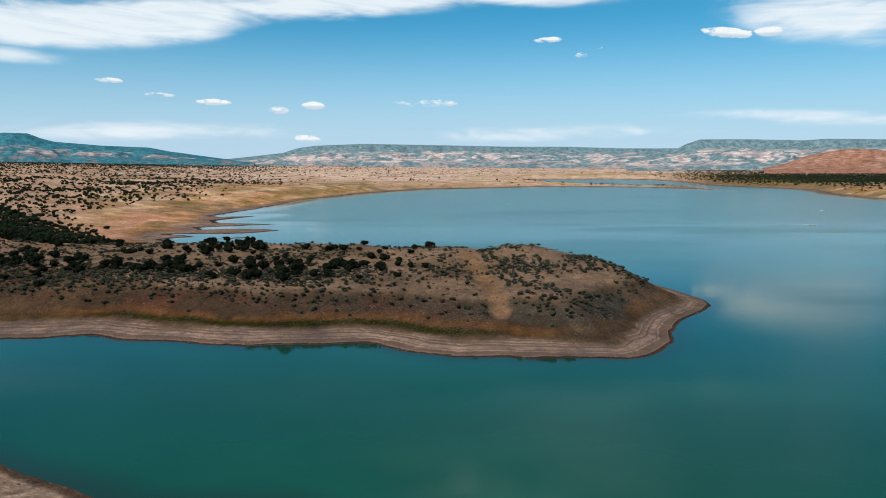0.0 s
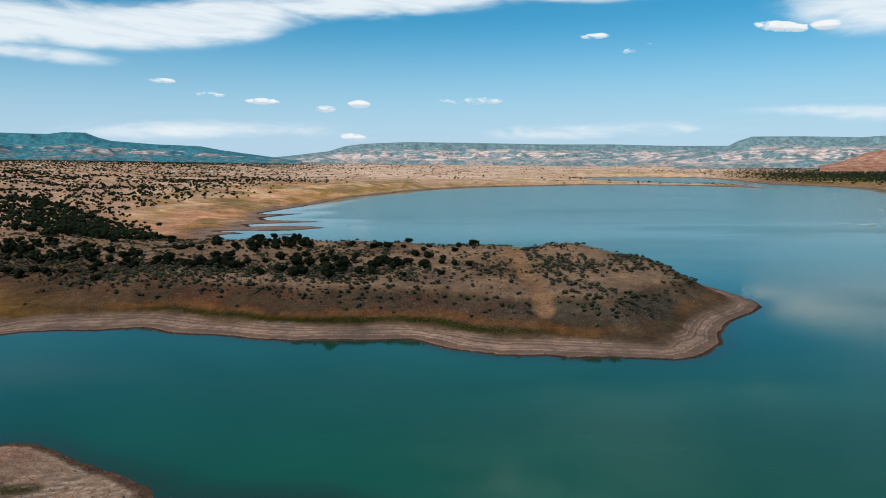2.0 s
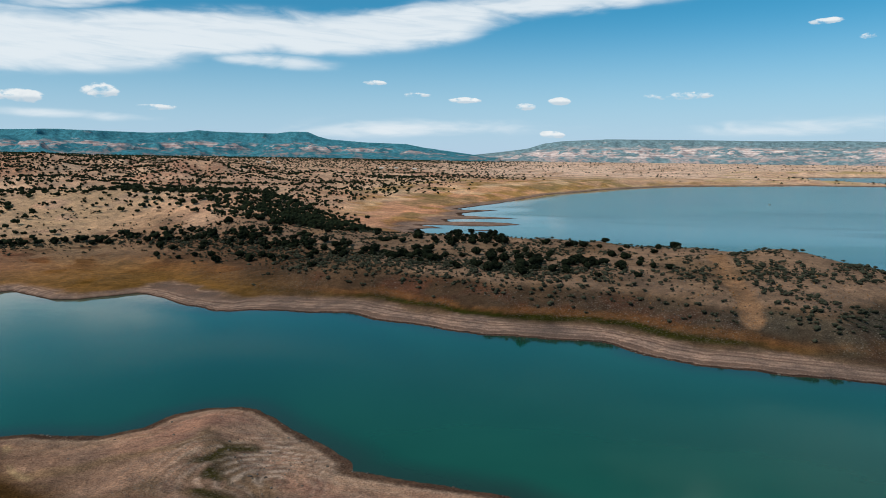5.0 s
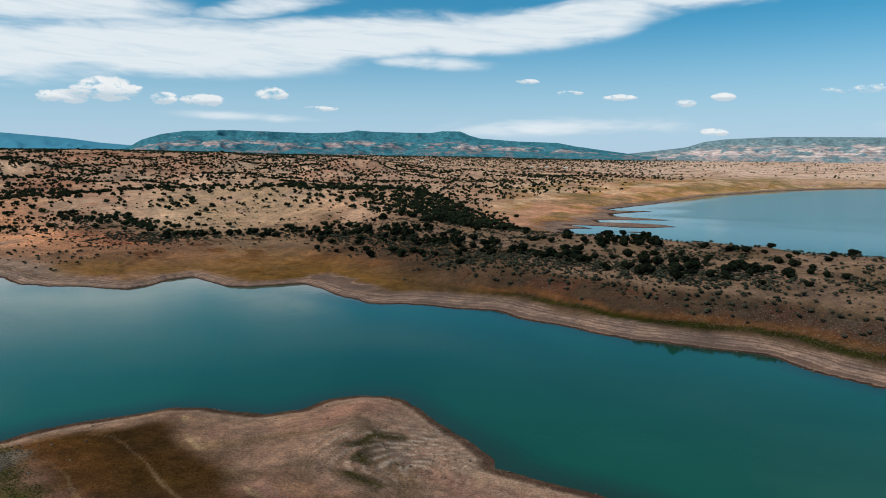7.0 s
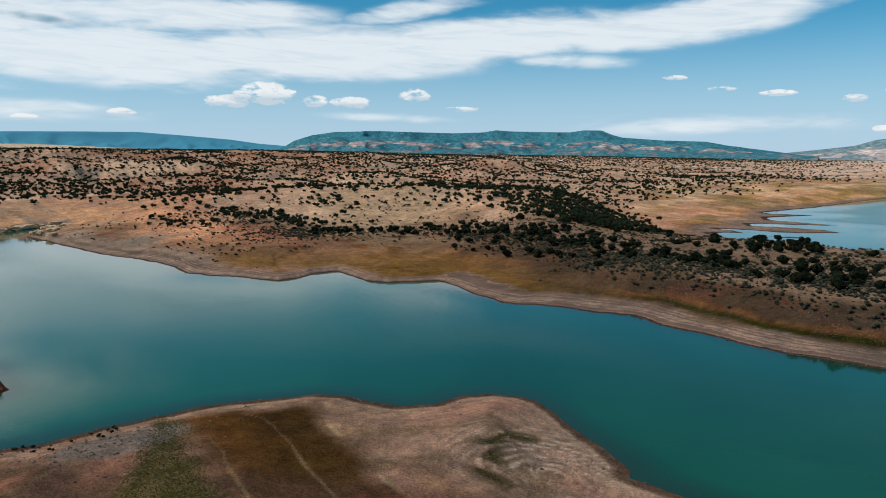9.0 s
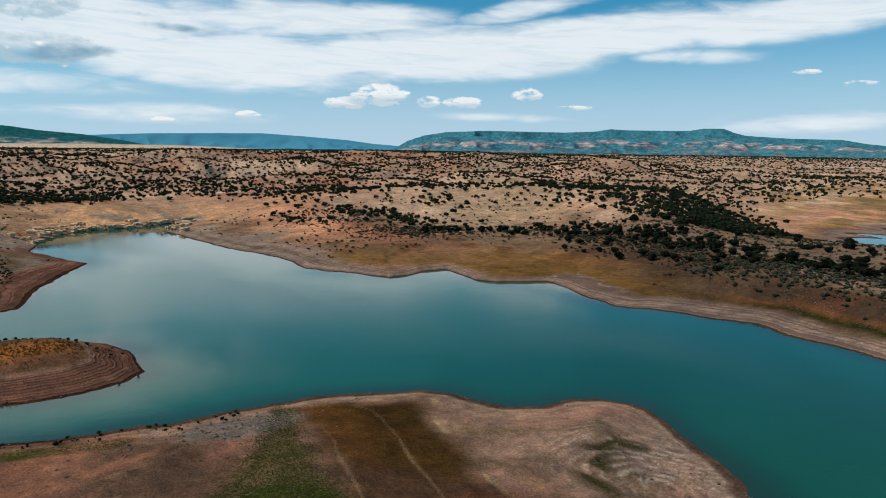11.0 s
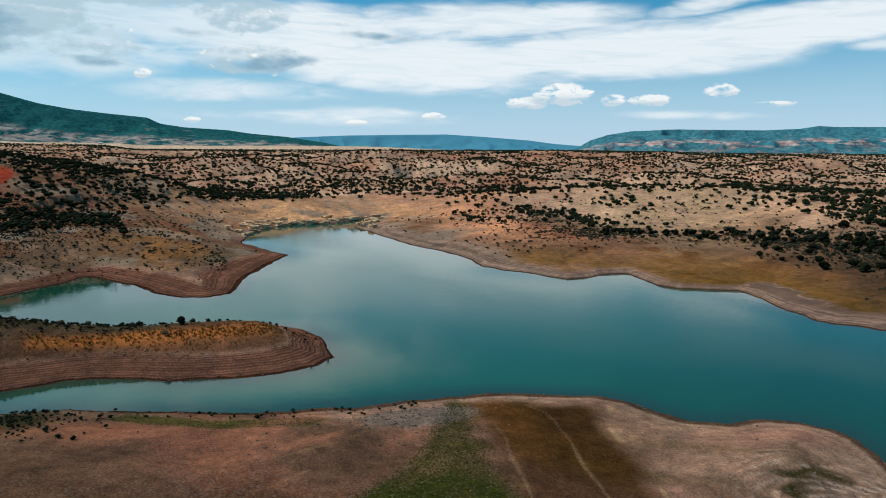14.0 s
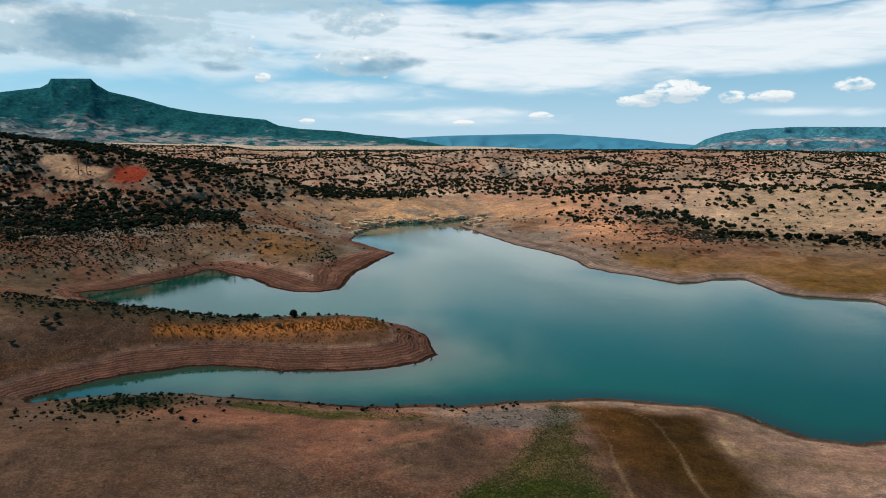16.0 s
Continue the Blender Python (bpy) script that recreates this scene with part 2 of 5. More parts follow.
def water_material():
    m, T, b = material("lake_water")
    p = T.add("ShaderNodeNewGeometry").outputs["Position"]
    px, py, pz = T.split(p)
    patch = T.noise(p, 0.006, 4.0, 0.55, 0.8)
    streak = T.noise(T.xyz(T.math("MULTIPLY", px, 0.003), T.math("MULTIPLY", py, 0.011), 0.0), 1.0, 4.0, 0.55, 0.5)
    off = T.add("ShaderNodeAttribute", attribute_name="open").outputs["Fac"]
    deep = T.mix(T.ramp(patch, 0.35, 0.65), (0.005, 0.056, 0.036), (0.011, 0.086, 0.056))
    T.put(b.inputs["Base Color"], T.mix(T.ramp(off, 0.0, 9.0), (0.014, 0.040, 0.028), deep))
    # calm in the lee of the banks, roughened by wind on the open lake
    wind = T.math("MAXIMUM", T.ramp(streak, 0.38, 0.68, 0.10, 0.19), T.ramp(py, 260.0, 700.0, 0.0, 0.17))
    T.put(b.inputs["Roughness"], T.math("ADD", 0.02, T.math("MULTIPLY", wind, T.ramp(T.math("ADD", off, T.math("MULTIPLY", T.math("SUBTRACT", patch, 0.5), 30.0)), 6.0, 48.0, 0.2, 1.0))))
    b.inputs["IOR"].default_value = 1.33
    b.inputs["Specular Tint"].default_value = (0.46, 1.0, 0.85, 1)
    b.inputs["Specular IOR Level"].default_value = 0.5
    rip = T.math("ADD", T.noise(p, 0.9, 3.0, 0.6), T.math("MULTIPLY", T.noise(p, 0.16, 2.0, 0.5), 2.0))
    bump(T, b, rip, 0.012, 0.5)
    return m


def mesa_material(name, forest, rock, pale, talus, band, width, amount):
    """A far mesa: forest above, a broken band of pale cliffs, talus below. forest: tree colour, with any distance haze
    already in it. band, width: the cliffs' height on the slope, 0 to 1.
    """
    m, T, b = material(name)
    p = T.add("ShaderNodeNewGeometry").outputs["Position"]
    rel = T.add("ShaderNodeAttribute", attribute_name="rel").outputs["Fac"]
    layered = T.vmath("MULTIPLY", p, (1.0, 1.0, 4.5))
    n1 = T.noise(layered, 0.0026, 6.0, 0.60, 0.3)
    n2 = T.noise(layered, 0.0095, 7.0, 0.66, 0.2)
    n3 = T.noise(p, 0.045, 4.0, 0.7)
    gully = T.noise(T.vmath("MULTIPLY", p, (1.0, 1.0, 0.12)), 0.022, 5.0, 0.65)
    h = T.math("ADD", rel, T.math("MULTIPLY", T.math("SUBTRACT", n1, 0.5), 0.45))
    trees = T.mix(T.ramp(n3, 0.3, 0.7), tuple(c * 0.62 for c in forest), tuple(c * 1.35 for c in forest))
    line = T.math("SINE", T.math("MULTIPLY", T.math("ADD", rel, T.math("MULTIPLY", n2, 0.10)), 62.0))
    stone = T.mix(T.ramp(T.math("ADD", T.math("MULTIPLY", line, 0.45), T.math("MULTIPLY", T.math("SUBTRACT", n3, 0.5), 3.0)), -0.9, 0.9), rock, pale)
    stone = T.mix(1.0, stone, T.mix(T.ramp(gully, 0.36, 0.62), (0.62, 0.60, 0.62), (1.12, 1.1, 1.08)), "MULTIPLY")
    cliff = T.ramp(T.math("ABSOLUTE", T.math("SUBTRACT", h, band)), width, width * 0.35)
    cliff = T.math("MULTIPLY", cliff, T.ramp(n2, 0.60 - 0.22 * amount, 0.66 - 0.18 * amount))
    spots = T.math("MULTIPLY", T.ramp(n2, 0.60, 0.66), T.ramp(rel, 0.97, 0.75, 0.0, 0.7))
    low = T.math("MULTIPLY", T.ramp(h, band, band - width * 1.2), T.ramp(T.math("ADD", T.math("MULTIPLY", n2, 0.6), T.math("MULTIPLY", n3, 0.4)), 0.58 - 0.14 * amount, 0.64 - 0.10 * amount))
    col = T.mix(T.math("MULTIPLY", low, 0.85), trees, talus)
    col = T.mix(spots, col, stone)
    col = T.mix(T.math("MULTIPLY", cliff, 0.92), col, stone)
    T.put(b.inputs["Base Color"], col)
    b.inputs["Roughness"].default_value = 1.0
    b.inputs["Specular IOR Level"].default_value = 0.0
    bump(T, b, T.math("ADD", n2, T.math("MULTIPLY", gully, 0.8)), 0.5, 18.0)
    return m


def plain_material(name, a, c, scale, rough=0.9, metal=0.0, relief=0.3):
    m, T, b = material(name)
    p = T.add("ShaderNodeTexCoord").outputs["Object"]
    r = T.add("ShaderNodeObjectInfo").outputs["Random"]
    n = T.noise(T.vmath("ADD", p, T.xyz(T.math("MULTIPLY", r, 60.0), 0.0, 0.0)), scale, 4.0, 0.6)
    col = T.mix(T.ramp(n, 0.3, 0.7), a, c)
    col = T.mix(1.0, col, T.mix(r, (0.8, 0.82, 0.8), (1.2, 1.16, 1.15)), "MULTIPLY")
    T.put(b.inputs["Base Color"], col)
    b.inputs["Roughness"].default_value, b.inputs["Metallic"].default_value = rough, metal
    b.inputs["Specular IOR Level"].default_value = 0.5 if rough < 0.8 else 0.03
    bump(T, b, n, relief, 0.05)
    return m


def scatter_material(name, a, c, rough=0.95):
    """For joined clumps: colour varies from island to island and within."""
    m, T, b = material(name)
    g = T.add("ShaderNodeNewGeometry")
    n = T.noise(g.outputs["Position"], 1.1, 3.0, 0.6)
    col = T.mix(T.math("ADD", T.math("MULTIPLY", g.outputs["Random Per Island"], 0.7), T.math("MULTIPLY", n, 0.3)), a, c)
    T.put(b.inputs["Base Color"], col)
    b.inputs["Roughness"].default_value = rough
    b.inputs["Specular IOR Level"].default_value = 0.02
    return m


SOIL = soil_material()
WATER = water_material()
NEEDLES = plain_material("juniper_needles", (0.004, 0.006, 0.004), (0.014, 0.018, 0.009), 1.4, 0.9)
BARK = plain_material("juniper_bark", (0.10, 0.075, 0.055), (0.20, 0.16, 0.12), 6.0)
FAR_NEEDLES = scatter_material("woodland", (0.006, 0.010, 0.006), (0.022, 0.028, 0.014))
SAGE = scatter_material("sagebrush", (0.010, 0.012, 0.008), (0.066, 0.066, 0.045))
GRASS = scatter_material("bunch_grass", (0.12, 0.050, 0.010), (0.31, 0.135, 0.033))
GREEN = scatter_material("green_weeds", (0.026, 0.036, 0.006), (0.056, 0.066, 0.014))
STONE = scatter_material("shore_stone", (0.045, 0.034, 0.028), (0.20, 0.165, 0.14))
SLAB = plain_material("sandstone", (0.48, 0.28, 0.15), (0.74, 0.52, 0.34), 0.9)
POLE = plain_material("weathered_wood", (0.06, 0.045, 0.035), (0.14, 0.11, 0.085), 3.0)
STEEL = plain_material("galvanised_steel", (0.35, 0.36, 0.37), (0.5, 0.5, 0.5), 5.0, 0.45, 0.8)
WHITE = plain_material("white_gelcoat", (0.72, 0.74, 0.75), (0.82, 0.83, 0.83), 2.0, 0.3)
DARK = plain_material("dark_rubber", (0.02, 0.02, 0.022), (0.05, 0.05, 0.055), 4.0, 0.5)
PLASTER = plain_material("pale_stucco", (0.55, 0.47, 0.38), (0.72, 0.66, 0.58), 1.0)
ROOF = plain_material("sheet_roof", (0.45, 0.44, 0.43), (0.66, 0.65, 0.63), 1.0, 0.5)
FOAM = plain_material("foam", (0.55, 0.62, 0.64), (0.8, 0.84, 0.85), 1.5, 0.7)


# ---- the lie of the land ----
rng = np.random.default_rng(7)
GRID = rng.random((256, 256))


def value_noise(x, y, seed=0):
    x, y = x + 17.3 * seed, y - 41.7 * seed
    xi, yi = np.floor(x).astype(int), np.floor(y).astype(int)
    fx, fy = x - xi, y - yi
    fx, fy = fx * fx * fx * (fx * (fx * 6 - 15) + 10), fy * fy * fy * (fy * (fy * 6 - 15) + 10)
    a, b = GRID[xi & 255, yi & 255], GRID[(xi + 1) & 255, yi & 255]
    c, d = GRID[xi & 255, (yi + 1) & 255], GRID[(xi + 1) & 255, (yi + 1) & 255]
    return (a + (b - a) * fx) * (1 - fy) + (c + (d - c) * fx) * fy


def fbm(x, y, size, octaves=4, seed=0, gain=0.5):
    """Rolling noise from about -1 to 1."""
    total, amp, norm = 0.0, 1.0, 0.0
    for k in range(octaves):
        ca, sa = math.cos(0.6 * k), math.sin(0.6 * k)
        total = total + amp * (2 * value_noise((ca * x - sa * y) / size, (sa * x + ca * y) / size, seed + k) - 1)
        norm, amp, size = norm + amp, amp * gain, size * 0.5
    return total / norm * 1.6


def ramp(v, lo, hi):
    t = np.clip((v - lo) / (hi - lo), 0, 1)
    return t * t * (3 - 2 * t)


def dot(x, y, cx, cy, sx, sy=None, turn=0.0):
    """A soft bump of height 1."""
    sy = sx if sy is None else sy
    c, s = math.cos(radians(turn)), math.sin(radians(turn))
    u, v = (x - cx) * c + (y - cy) * s, -(x - cx) * s + (y - cy) * c
    return np.exp(-0.5 * ((u / sx) ** 2 + (v / sy) ** 2))


# the shore, one reach after another, round the whole lake
HEADLAND = [(60, -120), (38, 0), (22, 62), (0, 88), (-24, 97), (-39, 97), (-50, 97), (-52, 100), (-57, 103), (-64, 107), (-73, 112), (-80, 116), (-86, 116), (-91, 113), (-95, 106), (-95, 100), (-99, 94), (-105, 92), (-112, 90), (-118, 86), (-122, 79), (-126, 73), (-129, 67), (-131, 59), (-132, 48), (-133, 37), (-135, 25), (-138, 15), (-141, 8), (-144, 1), (-147, -4), (-151, -10), (-155, -16), (-157, -23), (-159, -30), (-158, -41), (-158, -46)]
SPIT = [(-160, -47), (-164, -42), (-169, -36), (-173, -28), (-175, -18), (-173, -6), (-167, 4), (-163, 17), (-163, 28), (-165, 37), (-170, 43), (-179, 44), (-191, 46), (-203, 44), (-211, 37), (-216, 27), (-218, 17), (-217, 6), (-222, -8), (-232, -20), (-243, -33), (-258, -47), (-277, -62)]
BAY = [(-287, -67), (-290, -53), (-310, -37), (-322, -28), (-332, -23), (-319, -15), (-301, -5), (-281, 4), (-268, 12), (-264, 20), (-268, 29), (-283, 34), (-308, 41), (-326, 49), (-348, 61), (-368, 72), (-385, 64), (-411, 59), (-436, 57), (-483, 67), (-513, 82), (-535, 103), (-532, 130), (-546, 152), (-562, 176), (-525, 157), (-500, 142)]
NORTH = [(-483, 144), (-437, 143), (-381, 144), (-353, 148), (-330, 151), (-310, 150), (-289, 146), (-276, 150), (-265, 155), (-253, 159), (-244, 162), (-244, 171), (-249, 184), (-247, 195), (-233, 192), (-218, 187), (-209, 191), (-201, 199), (-196, 206), (-180, 201), (-163, 194), (-149, 189), (-143, 190), (-138, 195), (-129, 198), (-117, 198), (-107, 201), (-92, 197)]
PENINSULA = [(-81, 196), (-68, 191), (-54, 189), (-41, 190), (-29, 191), (-21, 191), (-13, 186), (-6, 182), (3, 178), (13, 178), (22, 177), (35, 176), (48, 176), (54, 179), (59, 185), (65, 194), (69, 204), (71, 210), (76, 219), (86, 233), (93, 245), (95, 258), (92, 274), (84, 305), (58, 335), (22, 362), (-25, 385), (-74, 398), (-118, 405), (-143, 412), (-155, 420)]
FAR_SHORE = [(-166, 441), (-176, 456), (-190, 470), (-182, 482), (-170, 486), (-186, 500), (-200, 506), (-180, 510), (-160, 508), (-144, 514), (-122, 533), (-140, 548), (-168, 549), (-188, 543), (-196, 560), (-178, 572), (-150, 585), (-140, 592), (-165, 600), (-196, 606), (-206, 630), (-182, 690), (-215, 676), (-228, 690), (-212, 799), (-202, 1028), (-173, 1110), (-136, 1250), (-39, 1431), (80, 1489), (208, 1553), (331, 1543), (441, 1495), (505, 1400), (519, 1325), (545, 1605), (423, 1660), (308, 1767), (236, 2006), (289, 2299), (505, 2359), (663, 2250), (665, 1895), (633, 1686), (646, 1554), (691, 1438), (709, 1340), (640, 1141), (617, 1025), (617, 975)]
CLOSE = [(700, 820), (860, 560), (900, 200), (820, -200), (560, -430), (260, -400), (110, -260)]
SHORE = np.array(HEADLAND + SPIT + BAY + NORTH + PENINSULA + FAR_SHORE + CLOSE, float)
ISLET = np.array([(-156, 477), (-142, 486), (-126, 482), (-140, 475)], float)


def signed_distance(x, y, ring):
    """Metres to a closed ring, positive inside."""
    best = np.full(x.shape, 1e18)
    odd = np.zeros(x.shape, bool)
    for (ax, ay), (bx, by) in zip(ring, np.roll(ring, -1, axis=0)):
        ex, ey = bx - ax, by - ay
        t = np.clip(((x - ax) * ex + (y - ay) * ey) / (ex * ex + ey * ey + 1e-12), 0, 1)
        best = np.minimum(best, (x - ax - t * ex) ** 2 + (y - ay - t * ey) ** 2)
        if ay != by:
            odd ^= ((ay > y) != (by > y)) & (x < (bx - ax) * (y - ay) / (by - ay) + ax)
    return np.where(odd, 1, -1) * np.sqrt(best)


def inland(x, y):
    """Metres from the water's edge, positive on land."""
    d = np.maximum(-signed_distance(x, y, SHORE), signed_distance(x, y, ISLET))
    r = np.hypot(x, y)
    return d + (fbm(x, y, 9, 3, 5) * 0.9 + fbm(x, y, 40, 2, 6) * 1.2) * ramp(r, 60, 160)


def along(x, y, pts):
    """Metres to an open line."""
    best = np.full(x.shape, 1e18)
    for (ax, ay), (bx, by) in zip(pts, pts[1:]):
        ex, ey = bx - ax, by - ay
        t = np.clip(((x - ax) * ex + (y - ay) * ey) / (ex * ex + ey * ey), 0, 1)
        best = np.minimum(best, (x - ax - t * ex) ** 2 + (y - ay - t * ey) ** 2)
    return np.sqrt(best)


def polar(bearing, dist):
    return -math.sin(radians(bearing)) * dist, math.cos(radians(bearing)) * dist


def crest(x, y, pts, wide):
    """How near a point is to a ridge line (1 on it), and the ridge's own height there."""
    near, top = np.zeros(x.shape), np.zeros(x.shape)
    for (ax, ay, ah), (bx, by, bh) in zip(pts, pts[1:]):
        ex, ey = bx - ax, by - ay
        t = np.clip(((x - ax) * ex + (y - ay) * ey) / (ex * ex + ey * ey), 0, 1)
        k = np.exp(-0.5 * ((x - ax - t * ex) ** 2 + (y - ay - t * ey) ** 2) / wide ** 2)
        top = np.where(k > near, ah + (bh - ah) * t, top)
        near = np.maximum(near, k)
    return near, top


HILL_A = [(*polar(a, r), h) for a, r, h in ((60, 640, 20), (56, 620, 24), (50, 610, 27), (45, 595, 27), (40, 570, 26.5), (37, 540, 26), (33, 480, 19.5), (30, 430, 15))]
HILL_B = [(*polar(a, r), h) for a, r, h in ((116, 680, 78), (107, 640, 68), (103, 620, 63), (100, 600, 56), (97, 585, 49), (93, 560, 40), (89.5, 535, 31), (87, 510, 22), (85, 490, 15))]


PEN_RIDGE = [(*polar(a, r), h) for a, r, h in ((24, 350, 11.0), (20.3, 345, 10.8), (17, 345, 10.6), (13, 340, 9.4), (8.5, 335, 10.0), (3.9, 325, 10.2), (0.2, 315, 11.6), (-1.3, 305, 11.2), (-3.1, 298, 13.4), (-4, 292, 14.4), (-7.7, 282, 14.2), (-12.2, 268, 12.6), (-14.4, 258, 11.5), (-16.6, 250, 9.5), (-18.8, 248, 6.6))]


def height(x, y, d):
    a = np.degrees(np.arctan2(-x, y))
    a = np.where(a < -140, a + 360, a)
    bank = np.interp(d, [-60, -6, 0, 1.5, 9, 28, 45, 70, 110, 200], [-9, -1.6, 0, 0.35, 1.9, 7.0, 11.5, 15.0, 16.2, 16.5])
    flat = np.interp(d, [-60, -6, 0, 1.5, 9, 17, 28, 38, 46, 60, 90, 140, 200], [-9, -1.6, 0, 0.35, 1.2, 2.6, 6.9, 10.6, 11.6, 11.7, 11.8, 12.0, 12.5])
    on_pen = (1 - ramp(a, 33, 45)) * (1 - ramp(np.hypot(x, y), 470, 560)) * ramp(a, -60, -40)
    bank = bank + (flat - bank) * on_pen
    low = np.clip(0.62 * dot(x, y, -90, 60, 60, 75) + 0.55 * dot(x, y, -225, 225, 75, 45, -25) + 0.55 * dot(x, y, -335, 25, 55, 38) + 0.5 * dot(x, y, -450, 190, 90, 55)
                  - 0.75 * dot(x, y, -190, 5, 24, 55) + 0.8 * dot(x, y, -230, 620, 90, 230) + 0.4 * dot(x, y, 300, 1700, 500, 350) + 0.3 * dot(x, y, -380, 320, 110, 90), -0.7, 0.85)
    bank = np.where(d > 0, bank * (1 - low), bank)
    # a low cut bank and a flat terrace behind it on the north shore
    terrace = np.clip(1.6 * dot(x, y, -235, 195, 75, 26, -20), 0, 1) * (1 - ramp(d, 22, 48))
    bank = np.where(d > 0, bank + (np.interp(d, [0, 1, 3.5, 6, 25, 45], [0, 0.5, 1.5, 1.9, 2.8, 4.5]) - bank) * terrace, bank)
    plain = np.interp(a, [-60, -32, -18, -2, 16, 30, 44, 56, 75, 107, 180], [32, 28, 35, 46, 58, 70, 79, 90, 98, 106, 110])
    rise = (plain - 26) * (1 - np.exp(-(np.maximum(d - 60, 0) / 900) ** 1.6))
    roll = ramp(d, 90, 420) * (8.0 * fbm(x, y, 210, 4, 11) + 17.0 * (np.abs(fbm(x, y, 150, 3, 15)) - 0.35))
    roll *= 1 - 0.85 * ramp(np.hypot(x, y), 900, 1900)
    roll *= 0.25 + 0.75 * ramp(a, 8, 40) + 0.45 * ramp(a, 44, 58)
    hills = 9 * dot(x, y, -1050, 480, 260, 120, 60) + 6 * dot(x, y, -760, 880, 260, 110, 30) + 6 * dot(x, y, -1230, 160, 160, 200, 0)
    hills += 2.2 * dot(x, y, -121, 42, 8, 12) + 1.2 * dot(x, y, -74, 100, 10, 8)
    hills -= 1.6 * np.exp(-0.5 * (along(x, y, [(9, 300), (11, 262), (17, 205)]) / 3.2) ** 2)
    hills *= ramp(d, 0, 25)
    rough = ramp(d, 2, 30) * (0.45 * fbm(x, y, 13, 3, 21) + 0.12 * fbm(x, y, 3, 2, 24) + ramp(np.hypot(x, y), 230, 320) * 0.9 * fbm(x, y, 26, 4, 26))
    z = bank + np.where(d > 0, rise + roll * 0.9 + hills, 0)
    for line, wide, d0, d1, swell in ((HILL_A, 52, 40, 120, 1.5), (HILL_B, 70, 40, 120, 1.5), (PEN_RIDGE, 30, 4, 40, 0.3)):
        k, top = crest(x, y, line, wide)
        z = np.where(d > 0, z + (top + swell * fbm(x, y, 60, 3, 28) - z) * ramp(k, 0.02, 0.92) * ramp(d, d0, d1), z)
    # the plain's even skyline, capped by angle to fit the camera's view
    cap = EYE + np.hypot(x, y) * np.interp(a, [-30, 10, 30, 60, 90, 97, 102], [-0.001, 0.004, 0.008, 0.0115, 0.0115, 0.03, 0.2])
    z = cap - 2.0 * np.logaddexp(0, (cap - z) / 2.0)
    z = z + np.where(d > 0, rough, 0)
    # steps of the falling water line and ledges at the head of the inlet
    step = 0.42
    f = z / step
    tread = step * (np.floor(f) + ramp(f - np.floor(f), 0.45, 0.95))
    z = np.where(d > 0, z + (tread - z) * (0.75 - 0.6 * dot(x, y, -85, 70, 45, 50)) * ramp(z, 0.0, 0.2) * (1 - ramp(z, 1.8, 3.0)), z)
    ledge = dot(x, y, -560, 120, 38, 60) * ramp(d, 1, 4) * (1 - ramp(d, 26, 60))
    f = (z + 1.8) / 2.2
    z = z + ledge * (2.2 * (np.floor(f) + ramp(f - np.floor(f), 0.7, 0.98)) - 1.2 - z)
    # the flat top of the small spit
    cap = np.interp(y, [-90, -60, -25, -10, 15, 30, 42], [20, 12, 8.2, 6.2, 5.5, 5.0, 3.0]) + 0.25 * fbm(x, y, 10, 3, 33)
    low_top = cap - 0.5 * np.logaddexp(0, (cap - z) / 0.5)
    z = np.where((d > 0) & (x > -228) & (x < -160) & (y > -90) & (y < 60), low_top, z)
    z = z + 20 * ramp(np.hypot(x, y), 2400, 3100) * ramp(a, 62, 75)
    far_tip = ramp(d, 0, 14)
    spits = dot(x, y, 420, 1520, 220, 130) + dot(x, y, -150, 530, 30, 30)
    return np.where(d > 0, z * (1 - np.clip(spits, 0, 1)) + np.clip(spits, 0, 1) * np.minimum(z, 0.9 * far_tip), z)


TAN, BUFF, PINK, RED = (0.56, 0.385, 0.28), (0.44, 0.285, 0.205), (0.45, 0.275, 0.205), (0.29, 0.10, 0.06)
ORANGE, OCHRE, OLIVE, SHINGLE = (0.60, 0.28, 0.165), (0.15, 0.078, 0.014), (0.022, 0.024, 0.005), (0.235, 0.165, 0.138)
UMBER, WEED, TRACK = (0.042, 0.022, 0.006), (0.026, 0.044, 0.005), (0.20, 0.13, 0.075)


# near soils, darkened in colour to stand for cloud shade
SHADED_SOIL, SHADED_EARTH, SHADED_RUST = (0.108, 0.071, 0.047), (0.052, 0.034, 0.023), (0.082, 0.034, 0.021)


def field_edges(x):
    """The two sides of the brown field on the headland."""
    return np.interp(x, [-127, -109, -80, -40], [57, 53, 45, 33]), np.interp(x, [-126, -119, -112, -97, -79, -67, -30], [74, 82, 84.5, 76.7, 68, 60.5, 40])


def green_strip(x, y):
    """The damp strip of weeds beside the field, 0 to 1."""
    n = fbm(x, y, 18, 4, 35)
    low = np.interp(x, [-128, -120, -112, -100, -85, -60, -30], [54.5, 51, 46, 35, 22, 4, -15])
    return ramp(y - low + 2.5 * n, 0, 5) * ramp(field_edges(x)[0] - y + 2 * n, -3.0, 3.0)


def golden(x, y):
    """Orange grass on the small spit, 0 to 1."""
    q = along(x, y, [(-191, -25), (-189, -9), (-187, 8), (-187, 20), (-188, 28)])
    return np.clip(1.2 * np.exp(-0.5 * (q / (1.8 + 3.2 * ramp(y, -15, 15))) ** 2), 0, 1)


